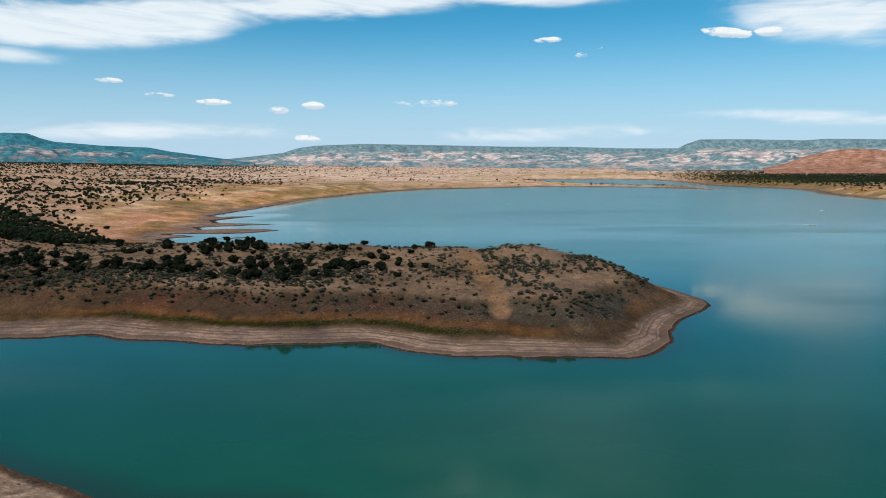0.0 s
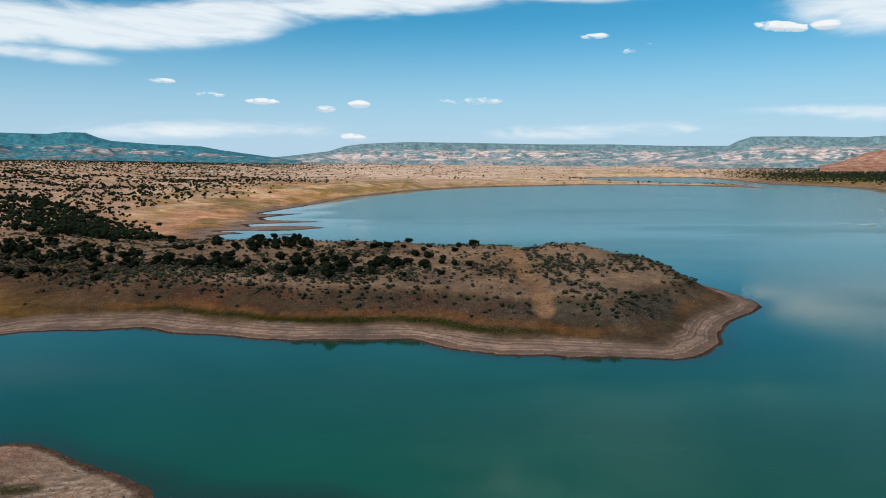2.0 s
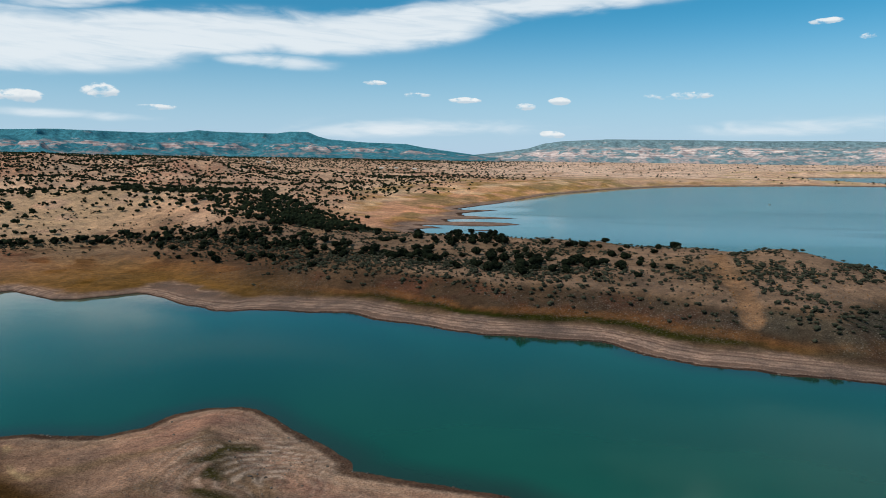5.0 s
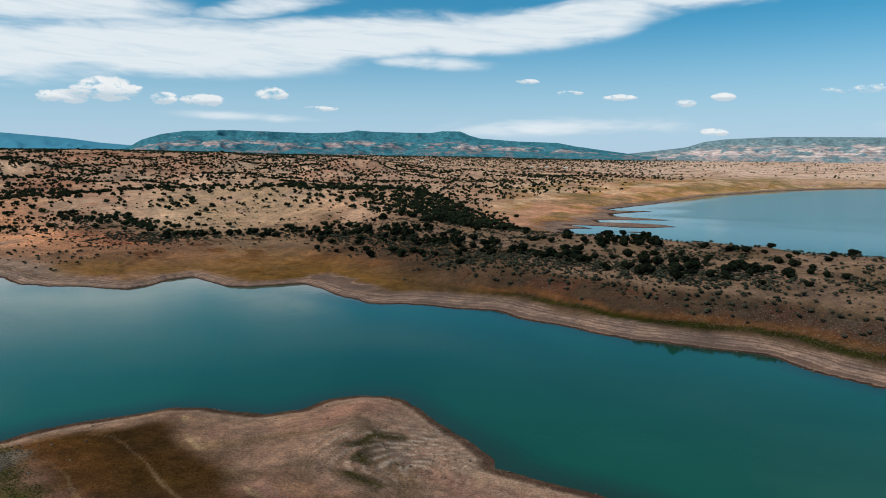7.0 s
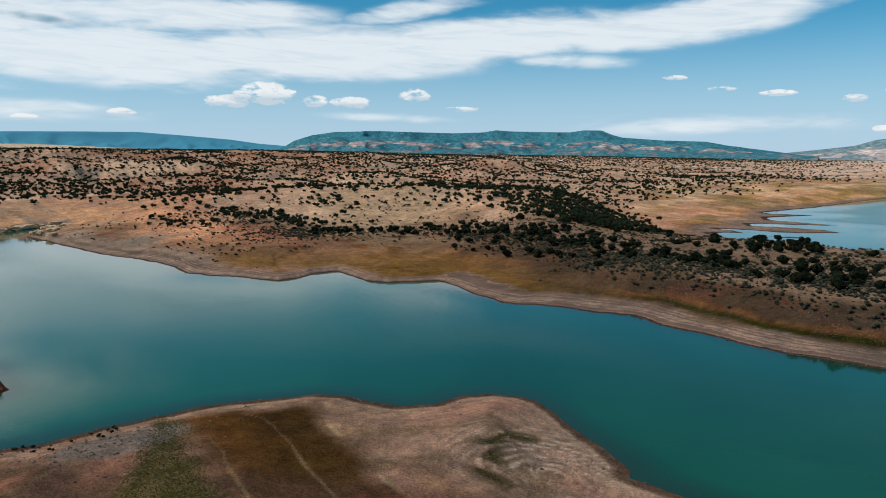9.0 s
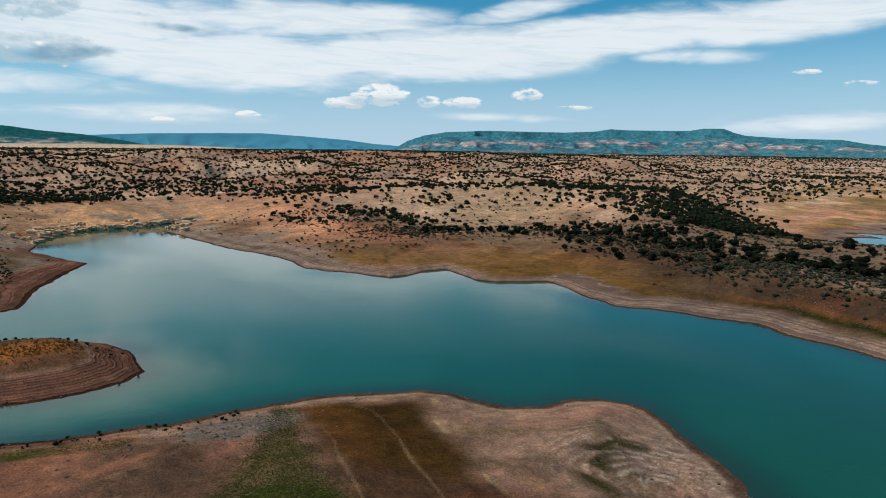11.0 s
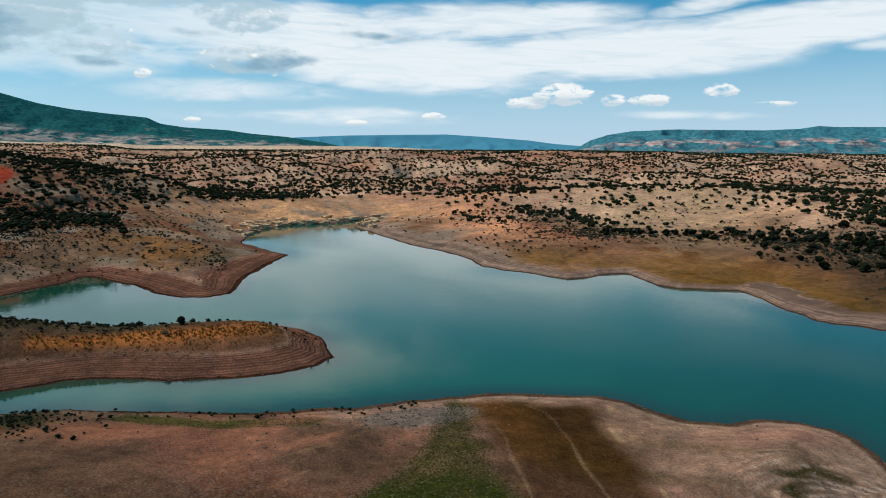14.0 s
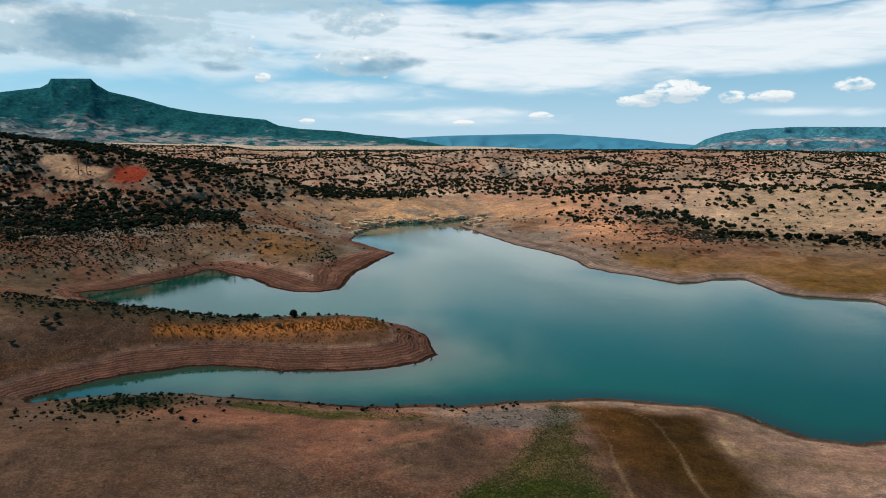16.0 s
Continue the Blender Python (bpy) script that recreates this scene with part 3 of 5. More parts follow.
def ground_colour(x, y, z, d):
    """The soil's colour, with cloud shade on near ground put in, and masks for shingle lines, scrub and gravel."""
    n1, n2, n3 = fbm(x, y, 60, 4, 31), fbm(x, y, 18, 4, 35), fbm(x, y, 160, 3, 39)
    r = np.hypot(x, y)
    a = np.degrees(np.arctan2(-x, y))
    col = np.empty((len(x), 3))
    # cloud shade laid into the soil: near ground darker, the sunlit distance paler
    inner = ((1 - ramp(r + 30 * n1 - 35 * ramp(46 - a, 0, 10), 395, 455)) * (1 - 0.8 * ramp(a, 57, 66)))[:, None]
    col[:] = np.array(BUFF) * (1 - inner) + np.array(SHADED_SOIL) * inner

    def lay(c, m):
        m = np.clip(m, 0, 1)[:, None]
        col[:] = col * (1 - m) + np.array(c) * m

    lay(TAN, ramp(n1 + 0.4 * n2, -0.3, 0.5) * ramp(d, 40, 90) * (0.12 + 0.88 * ramp(r, 400, 470)))
    lay(PINK, ramp(n2 + n3, 0.1, 0.8) * 0.7 * ramp(r, 380, 520))
    lay(RED, ramp(n3 + 0.6 * n2, 0.35, 0.75) * 0.35 * ramp(r, 250, 500) * (1 - ramp(r, 1200, 2000)))
    mott = fbm(x, y, 45, 4, 48)
    lay((0.34, 0.17, 0.10), ramp(mott, 0.1, 0.6) * ramp(r, 420, 520) * (1 - ramp(r, 1500, 2200)) * 0.3)
    lay((0.26, 0.20, 0.15), ramp(-mott, 0.2, 0.7) * ramp(r, 420, 520) * 0.3)
    lay((0.30, 0.125, 0.075), ramp(fbm(x, y, 90, 4, 57), 0.0, 0.6) * 0.4 * ramp(r, 540, 680) * (1 - ramp(r, 1300, 1700)) * ramp(a, 40, 55))
    # shade over the near slopes is in these browns; red patches are soil
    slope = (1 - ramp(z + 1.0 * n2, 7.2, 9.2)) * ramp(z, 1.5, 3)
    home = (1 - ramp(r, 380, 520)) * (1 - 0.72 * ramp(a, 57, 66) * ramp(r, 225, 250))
    lay(SHADED_EARTH, slope * home * 0.9)
    lay(SHADED_RUST, slope * home * ramp(n2 + 0.7 * n1, 0.05, 0.6) * 0.8)
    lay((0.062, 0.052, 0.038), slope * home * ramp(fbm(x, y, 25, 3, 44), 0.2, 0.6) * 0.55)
    lay((0.060, 0.054, 0.044), slope * home * dot(x, y, 40, 220, 34, 17) * 0.9 * ramp(n2 + 0.8, 0, 0.6))
    lay((0.15, 0.066, 0.022), (1 - ramp(np.abs(z - 3.4 - 0.8 * n2), 0.3, 1.3)) * home * 0.6 * ramp(n1 + 0.6, 0, 0.4))
    lay(OLIVE, (1 - ramp(np.abs(z - 2.5 - 0.3 * n2), 0.25, 0.6)) * np.clip(1.5 * dot(x, y, -52, 208, 46, 18, -4), 0, 1) * 1.0)
    lay(OLIVE, (1 - ramp(np.abs(z - 2.5), 0.2, 0.6)) * home * ramp(n1, -0.2, 0.4) * 0.8 * ramp(y, 120, 180))
    lay(OCHRE, dot(x, y, -275, 178, 30, 14, 25) * 1.1 * ramp(n2 + 0.7, 0, 0.6))
    lay(OCHRE, dot(x, y, -205, 222, 60, 14, -22) * 1.2 * ramp(n2 + 0.8, 0, 0.6))
    lay(OLIVE, dot(x, y, -195, 215, 40, 7, -22) * 0.7)
    lay(OCHRE, dot(x, y, -235, 213, 85, 24, -24) * 0.8)
    lay((0.062, 0.047, 0.033), np.clip(1.3 * np.exp(-0.5 * (along(x, y, [(-400, 248), (-335, 238), (-285, 270), (-225, 300), (-150, 318)]) / 13) ** 2), 0, 1) * 0.85)
    lay(RED, dot(x, y, -345, 226, 45, 17, 0) * 0.95)
    lay(ORANGE, dot(x, y, -470, 215, 60, 26, -15) * 1.0)
    lay((0.72, 0.34, 0.19), dot(x, y, -425, 212, 62, 14, -12) * 1.1 * ramp(n2 + 0.8, 0, 0.6))
    lay(ORANGE, dot(x, y, -520, -40, 45, 60, 0) * 0.8)
    lay((0.125, 0.080, 0.048), ramp(a, 84, 92) * (1 - ramp(r, 420, 470)) * ramp(r, 232, 250) * ramp(n2 + 1.0, 0, 0.8) * 0.8)
    # grey sage ground, its colour darkened further for a cloud's shadow
    lay((0.085, 0.070, 0.050), 1.3 * dot(x, y, -385, -105, 55, 42) * ramp(n2 + 0.9, 0, 0.7))
    lay((0.20, 0.085, 0.05), ramp(a, 82, 90) * (1 - ramp(r, 440, 490)) * ramp(r, 240, 260) * ramp(n1 + n2, 0.1, 0.7) * 0.6)
    lay((0.54, 0.25, 0.135), 1.2 * np.exp(-0.5 * (along(x, y, [(-424, -93), (-440, -29), (-490, 15), (-525, 65)]) / (10 + 3 * n2)) ** 2) * ramp(n2 + 0.7, 0, 0.6))
    lay(ORANGE, dot(x, y, -470, 55, 40, 30, 0) * 0.6)
    lay(OCHRE, dot(x, y, -365, 24, 30, 16, 20) * 0.8 * ramp(n2 + 0.6, 0, 0.6))
    lay((0.64, 0.31, 0.175), np.clip(dot(x, y, -500, 10, 60, 75) + dot(x, y, -520, 190, 60, 35), 0, 1) * ramp(d, 12, 30) * ramp(n2 + n1, -0.5, 0.3) * 0.7)
    lay((0.20, 0.10, 0.055), np.clip(dot(x, y, -480, 10, 70, 75), 0, 1) * ramp(-n2 + 0.5 * n1, 0.3, 0.8) * 0.6)
    lay((0.44, 0.30, 0.195), 1.2 * dot(x, y, -400, 370, 45, 100, 40) * ramp(n2 + 0.7, 0, 0.5))
    k, top = crest(x, y, HILL_B, 110)
    # hill soil laid darker to stand for the shade over it
    lay((0.16, 0.105, 0.072), ramp(k, 0.15, 0.5) * 0.9 * ramp(n2 + 1.0, 0, 0.7))
    lay((0.17, 0.06, 0.035), ramp(k, 0.15, 0.5) * ramp(n2 + n1, 0.4, 0.9) * 0.6)
    lay((0.25, 0.215, 0.18), ramp(k, 0.12, 0.4) * ramp(fbm(x, y, 30, 3, 52), 0.15, 0.5) * 0.7)
    lay((0.22, 0.075, 0.045), dot(x, y, -500, -72, 30, 45) * ramp(n2 + 0.4, 0, 0.6) * 0.7)
    lay((0.50, 0.30, 0.19), ramp(dot(x, y, -517, -112, 9, 13) + dot(x, y, -536, -134, 8, 8) + 0.2 * n2, 0.4, 0.65) * 0.9)
    lay((0.42, 0.22, 0.14), (1 - ramp(along(x, y, [(-513, -108), (-490, -104), (-462, -109)]) + n2, 1.5, 3.5)) * 0.8)
    lay((0.34, 0.052, 0.028), ramp(dot(x, y, -518, -84, 12, 8.5) + 0.2 * n2, 0.35, 0.6))
    lay((0.055, 0.05, 0.03), dot(x, y, 950, 1650, 350, 420) * 1.2)
    lay((0.64, 0.36, 0.20), dot(x, y, -565, 130, 45, 85, 0) * ramp(n2 + 0.8, 0, 0.6) * 0.95)
    lay((0.25, 0.122, 0.050), 1.1 * dot(x, y, -362, 10, 26, 17, 20) * ramp(n2 + 0.7, 0, 0.6))
    lay((0.10, 0.085, 0.06), 1.2 * dot(x, y, -343, 36, 14, 9, -20) * ramp(n2 + 0.8, 0, 0.6))
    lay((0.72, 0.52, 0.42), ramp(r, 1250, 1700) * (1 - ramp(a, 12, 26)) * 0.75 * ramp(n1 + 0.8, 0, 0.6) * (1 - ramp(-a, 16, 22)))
    # bright flats along the big lake
    lay((0.62, 0.36, 0.19), ramp(d, 2, 12) * (1 - ramp(d, 60, 190)) * ramp(r, 480, 700) * ramp(-a, -28, -12) * (0.9 - 0.65 * ramp(r, 1000, 1450)))
    lay(ORANGE, dot(x, y, -240, 700, 60, 220, 0) * 0.7)
    flats = ramp(r, 430, 520) * (1 - ramp(r, 1300, 1700)) * (1 - ramp(a, 22, 32)) * (1 - ramp(d, 170, 260))
    lay((0.30, 0.185, 0.050), flats * ramp(np.sin(0.085 * d + 2.6 * n1 + 0.8 * n2), 0.1, 0.9) * 0.7)
    lay((0.20, 0.155, 0.075), flats * ramp(fbm(x, y, 50, 4, 58), 0.15, 0.6) * 0.7)
    lay((0.72, 0.50, 0.33), flats * ramp(np.sin(0.06 * d - 2.2 * n1 + 2.0), 0.5, 1.0) * 0.6)
    lay((0.30, 0.125, 0.075), flats * (1 - ramp(d, 12, 34 + 12 * n2)) * (1 - ramp(r, 700, 900)) * 0.75)
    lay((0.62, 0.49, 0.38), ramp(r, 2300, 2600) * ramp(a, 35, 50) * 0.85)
    lay((0.33, 0.25, 0.06), ramp(r, 1400, 1700) * ramp(d, 20, 60) * (1 - ramp(d, 160, 260)) * 0.6 * ramp(n1, 0, 0.5))
    lay((0.22, 0.09, 0.06), dot(x, y, -150, 520, 40, 45, 0) * 0.9)
    # golden top of the small spit
    lay((0.098, 0.053, 0.035), dot(x, y, -205, -10, 32, 70, -8) * 1.2 * (1 - ramp(r, 235, 260)))
    lay((0.055, 0.045, 0.028), np.exp(-0.5 * (along(x, y, [(-206, -60), (-203, -25), (-201, 0)]) / 7) ** 2))
    lay((0.34, 0.125, 0.036), golden(x, y) * ramp(n2 + 0.8, 0, 0.6))
    lay((0.10, 0.07, 0.045), dot(x, y, -188, 36, 6, 5) * 0.9)
    # shingle
    spit = dot(x, y, -188, 0, 26, 55)
    prom, north = dot(x, y, -305, 8, 48, 42), dot(x, y, -290, 150, 75, 22)
    beach = (1 - ramp(z + 0.35 * n2 - 1.7 * spit - 0.9 * prom - 0.25 * north, 1.25, 1.9)) * (1 - ramp(d, 14, 26))
    lay(SHINGLE, beach * 0.95)
    lay((0.135, 0.058, 0.038), beach * ramp(-x, 150, 165) * (1 - ramp(r, 420, 480)) * (1 - ramp(y, 60, 110)) * 0.85)
    lay((0.30, 0.215, 0.175), beach * north * 0.6)
    lay((0.36, 0.21, 0.155), (1 - ramp(np.abs(z + 0.35 * n2 - 1.7 - 1.7 * spit - 0.9 * prom - 0.25 * north), 0.15, 0.55)) * np.clip(0.5 * spit + prom + north, 0, 1) * ramp(n1 + 0.7, 0, 0.6) * 0.8 * (1 - ramp(d, 14, 26)))
    inlet = ramp(a, 58, 63) * (1 - ramp(a, 73, 75)) * ramp(y, 120, 140) * (1 - ramp(y, 190, 205))
    lay((0.27, 0.195, 0.16), inlet * (1 - ramp(d + 4 * n2, 14, 26)) * 0.9)
    lay((0.12, 0.085, 0.065), inlet * (1 - ramp(np.abs(d - 9 - 3 * n2), 1.0, 3.0)) * 0.6)
    # near headland: bare crown, brown field, green strip, gravel knoll
    head = (x > -165) & (y < 130) & (r < 175) & (along(x, y, HEADLAND) < 400)
    h = np.where(head & (x > -160 + 0.0 * y), 1.0, 0.0)
    h *= 1 - ramp(-x, 150, 160) * (1 - ramp(-y, -20, 20))
    lay((0.29, 0.178, 0.130), h * 0.94)
    lay((0.34, 0.172, 0.128), h * ramp(fbm(x, y, 22, 4, 90), 0.0, 0.5) * 0.6)
    lay((0.16, 0.095, 0.055), h * ramp(fbm(x, y, 14, 4, 91), 0.0, 0.6) * 0.35)
    lay((0.13, 0.092, 0.036), h * ramp(np.sin(0.42 * d + 1.3 * n2 + 1.0 * n1), 0.25, 0.9) * ramp(d, 3, 8) * ramp(x, -105, -95) * 0.35)
    lay((0.32, 0.225, 0.17), h * (1 - ramp(d, 2, 7 + 3 * n2)) * 0.75)
    lay((0.40, 0.30, 0.24), h * ramp(np.sin(2.6 * d + 5 * n2), 0.3, 0.9) * (1 - ramp(d, 5, 12)) * 0.3)
    yl, yr = field_edges(x)
    yl, yr = yl + 2.2 * fbm(x, y, 25, 2, 98), yr + 1.8 * fbm(x, y, 25, 2, 99)
    field = h * ramp(y - yl + 3.5 * n2, -3.5, 4.5) * ramp(yr - y + 2.5 * n2, -2.5, 5.0) * ramp(d + 2 * n2, 4, 11)
    lay(UMBER, field * 0.95)
    lay((0.125, 0.055, 0.012), field * (1 - ramp((y - yl) / (yr - yl), 0.2, 0.5)) * 0.3 * ramp(n2 + 0.8, 0, 0.7))
    lay((0.085, 0.037, 0.008), field * ramp(n1 + n2, 0.0, 0.8) * 0.3)
    lay((0.34, 0.24, 0.14), h * (1 - ramp(np.abs(y - yr - 1.3 * n2), 0.3, 1.0)) * ramp(fbm(x, y, 5, 2, 97), -0.3, 0.4) * ramp(d, 4, 9) * 0.7)
    green = h * green_strip(x, y) * (0.7 + 0.3 * ramp(n2 + 0.5 * n1, -0.5, 0.3))
    lay(WEED, green * 0.95)
    strip = h * (1 - ramp(along(x, y, [(-142, -4), (-131, 10), (-126, 26)]) + 2 * n2, 2.0, 5.0))
    lay((0.058, 0.060, 0.012), strip * 0.9)
    bushes = np.clip(1.4 * dot(x, y, -143, -27, 10, 9), 0, 1)
    lay((0.028, 0.030, 0.014), h * bushes)
    west = h * ramp(-(y - 0.6 * (x + 121) - 38), 0, 12)
    # west part laid darker: cloud shadow put into the brown ground
    lay((0.068, 0.038, 0.025), west * (1 - np.clip(green + strip + bushes, 0, 1)) * 0.8)
    lay((0.125, 0.052, 0.030), west * ramp(n2 + n1, 0.1, 0.7) * (1 - np.clip(green + strip + bushes, 0, 1)) * 0.6)
    lay((0.25, 0.105, 0.066), h * np.clip(dot(x, y, -122, 8, 13, 12) + dot(x, y, -133, -12, 5, 8), 0, 1) * ramp(n2 + 0.5, 0, 0.7) * (1 - np.clip(strip, 0, 1)) * 0.8)
    lay((0.31, 0.140, 0.090), h * 1.2 * dot(x, y, -113, 32, 14, 12) * ramp(n2 + 0.6, 0, 0.7) * (1 - np.clip(green, 0, 1)))
    knoll = h * ramp(dot(x, y, -118, 45, 6.5, 9) + 0.15 * n2, 0.35, 0.6)
    lay((0.17, 0.14, 0.125), knoll * 0.9)
    swirl = h * np.clip(1.4 * dot(x, y, -67, 91, 9, 6, 20), 0, 1)
    lay((0.48, 0.36, 0.29), np.clip(1.6 * h * dot(x, y, -65, 93, 8, 7), 0, 1) * ramp(np.sin(np.hypot(x + 56, (y - 86) * 1.15) * 2.7 + 4.5 * fbm(x, y, 10, 3, 93)), -0.1, 0.8) * ramp(fbm(x, y, 6, 3, 95), -0.8, 0.3))
    rings = np.sin(np.hypot(x + 58, (y - 88) * 1.2) * 3.2 + 3.0 * fbm(x, y, 10, 3, 93))
    lay((0.115, 0.078, 0.055), np.clip(1.5 * h * dot(x, y, -64, 89, 9, 8), 0, 1) * ramp(-rings, 0.35, 0.8) * 0.55)
    lay((0.045, 0.038, 0.014), h * np.exp(-0.5 * (along(x, y, [(-66, 83), (-72, 88), (-73, 94), (-69, 96)]) / 1.8) ** 2) * ramp(fbm(x, y, 3, 2, 96), -0.3, 0.3))
    lay((0.045, 0.038, 0.014), h * np.exp(-0.5 * (along(x, y, [(-66, 79), (-60, 78), (-55, 77)]) / 1.5) ** 2) * ramp(fbm(x, y, 3, 2, 96), -0.2, 0.3))
    for pts in ([(-118, 69), (-112, 70), (-106, 68.5), (-97, 65), (-88, 61.5), (-78, 58), (-60, 51)], [(-108, 57), (-100, 55), (-94, 52), (-79, 47), (-60, 40)], [(-106, 19), (-108, 26), (-115, 38)], [(-99, 21), (-90, 10), (-70, 0)]):
        lay(TRACK, h * (1 - ramp(along(x, y, pts) + 0.3 * n2, 0.05, 0.4)) * 0.55)
    lay((0.24, 0.15, 0.09), dot(x, y, 34, 262, 26, 14, -20) * ramp(n2 + 0.5, 0, 0.7) + dot(x, y, -30, 292, 30, 12, -5) * ramp(n2 + 0.4, 0, 0.6) * 0.8)
    lay((0.24, 0.16, 0.10), dot(x, y, -150, 330, 60, 18, -20) * ramp(n2 + 0.5, 0, 0.6) * 0.9)
    # peninsula's sandy top, paled in colour for the sun on it
    lay((0.235, 0.155, 0.112), ramp(z + 0.8 * n2, 8.4, 9.8) * ramp(y, 190, 215) * (1 - ramp(r, 400, 440)) * (1 - ramp(a, 36, 44)) * ramp(fbm(x, y, 30, 4, 59), -0.9, 0.1) * 0.8)
    # worn gully on the peninsula
    lay((0.22, 0.128, 0.076), (1 - ramp(along(x, y, [(8, 300), (11, 262), (17, 207)]) + 0.8 * n2, 2.2, 4.2)) * 0.9 * ramp(z, 2, 4))
    scrub = ramp(z, 2.5, 5) * np.clip(0.35 + 0.6 * n2, 0, 1) * (1 - field) * (1 - green)
    gravel = np.clip(knoll + 0.9 * slope * home * ramp(n2, -0.6, 0.3) + 0.35 * beach + 0.5 * swirl + 0.1 * west, 0, 1) * (1 - field)
    return col, np.stack([beach * (1 - 0.75 * h) * (1 - 0.8 * ramp(r, 380, 450)), scrub, gravel], 1)


def sheet(name, verts, quads, mat, smooth=True):
    me = bpy.data.meshes.new(name)
    me.vertices.add(len(verts))
    me.vertices.foreach_set("co", np.asarray(verts, np.float32).ravel())
    me.loops.add(quads.size)
    me.loops.foreach_set("vertex_index", quads.astype(np.int32).ravel())
    k = quads.shape[1]
    me.polygons.add(len(quads))
    me.polygons.foreach_set("loop_start", np.arange(0, quads.size, k, dtype=np.int32))
    me.polygons.foreach_set("use_smooth", np.full(len(quads), smooth))
    me.update(calc_edges=True)
    me.materials.append(mat)
    return me


def fan(az, rad):
    """Grid points by bearing (degrees to the left of the y axis) and distance, and their faces."""
    A, R = np.meshgrid(np.radians(az), rad)
    x, y = (-np.sin(A) * R).ravel(), (np.cos(A) * R).ravel()
    n, m = len(rad), len(az)
    i = np.arange(n * m).reshape(n, m)
    q = np.stack([i[:-1, :-1], i[:-1, 1:], i[1:, 1:], i[1:, :-1]], -1).reshape(-1, 4)
    return x, y, q[:, ::-1]


def build_ground():
    az = np.concatenate([np.arange(-140, -40, 4.0), np.arange(-40, 116, 0.165), np.arange(116, 220.1, 4.0)])
    rad = np.concatenate([[0.0, 20, 40], 60 * np.exp(np.arange(0, math.log(4950 / 60), 0.0074))])
    x, y, q = fan(az, rad)
    d = inland(x, y)
    z = height(x, y, d)
    z = np.where(np.hypot(x, y) > 4700, z - 40, z)
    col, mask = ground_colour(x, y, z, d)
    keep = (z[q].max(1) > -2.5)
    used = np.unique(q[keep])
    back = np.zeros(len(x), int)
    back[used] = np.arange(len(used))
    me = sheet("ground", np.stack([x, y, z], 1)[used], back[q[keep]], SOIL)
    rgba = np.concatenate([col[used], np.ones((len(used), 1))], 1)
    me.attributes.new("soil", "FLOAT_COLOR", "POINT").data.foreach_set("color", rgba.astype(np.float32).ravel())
    me.attributes.new("mask", "FLOAT_VECTOR", "POINT").data.foreach_set("vector", mask[used].astype(np.float32).ravel())
    return tagged(new("ground", me), "dry tan and red desert ground with banded shingle shores", "ground", kind="structure")


def build_water():
    x, y, q = fan(np.concatenate([np.arange(-180, -36, 6.0), np.arange(-36, 114, 0.5), np.arange(114, 180.1, 6.0)]), np.concatenate([[0.0, 30], 60 * np.exp(np.arange(0, math.log(4900 / 60) + 0.02, 0.03))]))
    me = sheet("lake", np.stack([x, y, 0 * x], 1), q, WATER, False)
    me.attributes.new("open", "FLOAT", "POINT").data.foreach_set("value", np.clip(-inland(x, y), 0, 400).astype(np.float32))
    return tagged(new("water", me), "calm teal reservoir water with faint ripples", "water", kind="structure")


def build_mesa(name, label, line, r0, r1, mat, foot, steps, seed, relief=1.0):
    """A far range: line gives bearing and elevation of its crest; r0 to r1 is foot to crest."""
    line = sorted(line)
    a0, a1 = line[0][0], line[-1][0]
    az = np.arange(a0, a1 + 0.01, 0.09)
    u = np.concatenate([[-0.03], np.linspace(0, 1, 46), [1.04, 1.12, 1.3]])
    A, U = np.meshgrid(az, u)
    R = r0 + (r1 - r0) * U
    x, y = -np.sin(np.radians(A)) * R, np.cos(np.radians(A)) * R
    rel = np.interp(A, [p[0] for p in line], [p[1] for p in line])
    crest = np.maximum(EYE + r1 * np.tan(np.radians(rel)), foot + 4)
    spur = fbm(x, y, 420, 4, seed)
    cut = np.abs(fbm(x, y, 190, 3, seed + 5)) * relief
    s = np.clip(U + (0.15 * spur - 0.20 * cut) * np.sin(np.pi * np.clip(U, 0, 1)) * 1.6, 0, 1)
    prof = np.interp(s, [p[0] for p in steps], [p[1] for p in steps])
    kern = np.hanning(91) / np.hanning(91).sum()
    wide = np.convolve(np.pad(crest[0], 45, mode="edge"), kern, "valid")[None, :]
    body = wide + (crest - wide) * ramp(U, 0.72, 0.96)
    z = foot + (body - foot) * np.where(U >= 1, 1.0, prof)
    z = z + np.where(U > 1, -(U - 1) * 60, 0)
    z = np.where(U < 0, foot - 70, z)
    n, m = len(u), len(az)
    i = np.arange(n * m).reshape(n, m)
    q = np.stack([i[:-1, :-1], i[:-1, 1:], i[1:, 1:], i[1:, :-1]], -1).reshape(-1, 4)[:, ::-1]
    me = sheet(name, np.stack([x.ravel(), y.ravel(), z.ravel()], 1), q, mat)
    me.attributes.new("rel", "FLOAT", "POINT").data.foreach_set("value", np.clip((z - foot) / (crest - foot + 1e-6), 0, 1).astype(np.float32).ravel())
    return tagged(new(name, me), label, "mountain", kind="structure")


ground = build_ground()
build_water()
TABLE = [(0, -0.2), (0.2, 0.1), (0.42, 0.3), (0.52, 0.48), (0.7, 0.6), (0.84, 0.78), (0.9, 0.95), (1, 1)]
CONE = [(0, -0.2), (0.25, 0.08), (0.5, 0.28), (0.7, 0.5), (0.85, 0.72), (1, 1)]
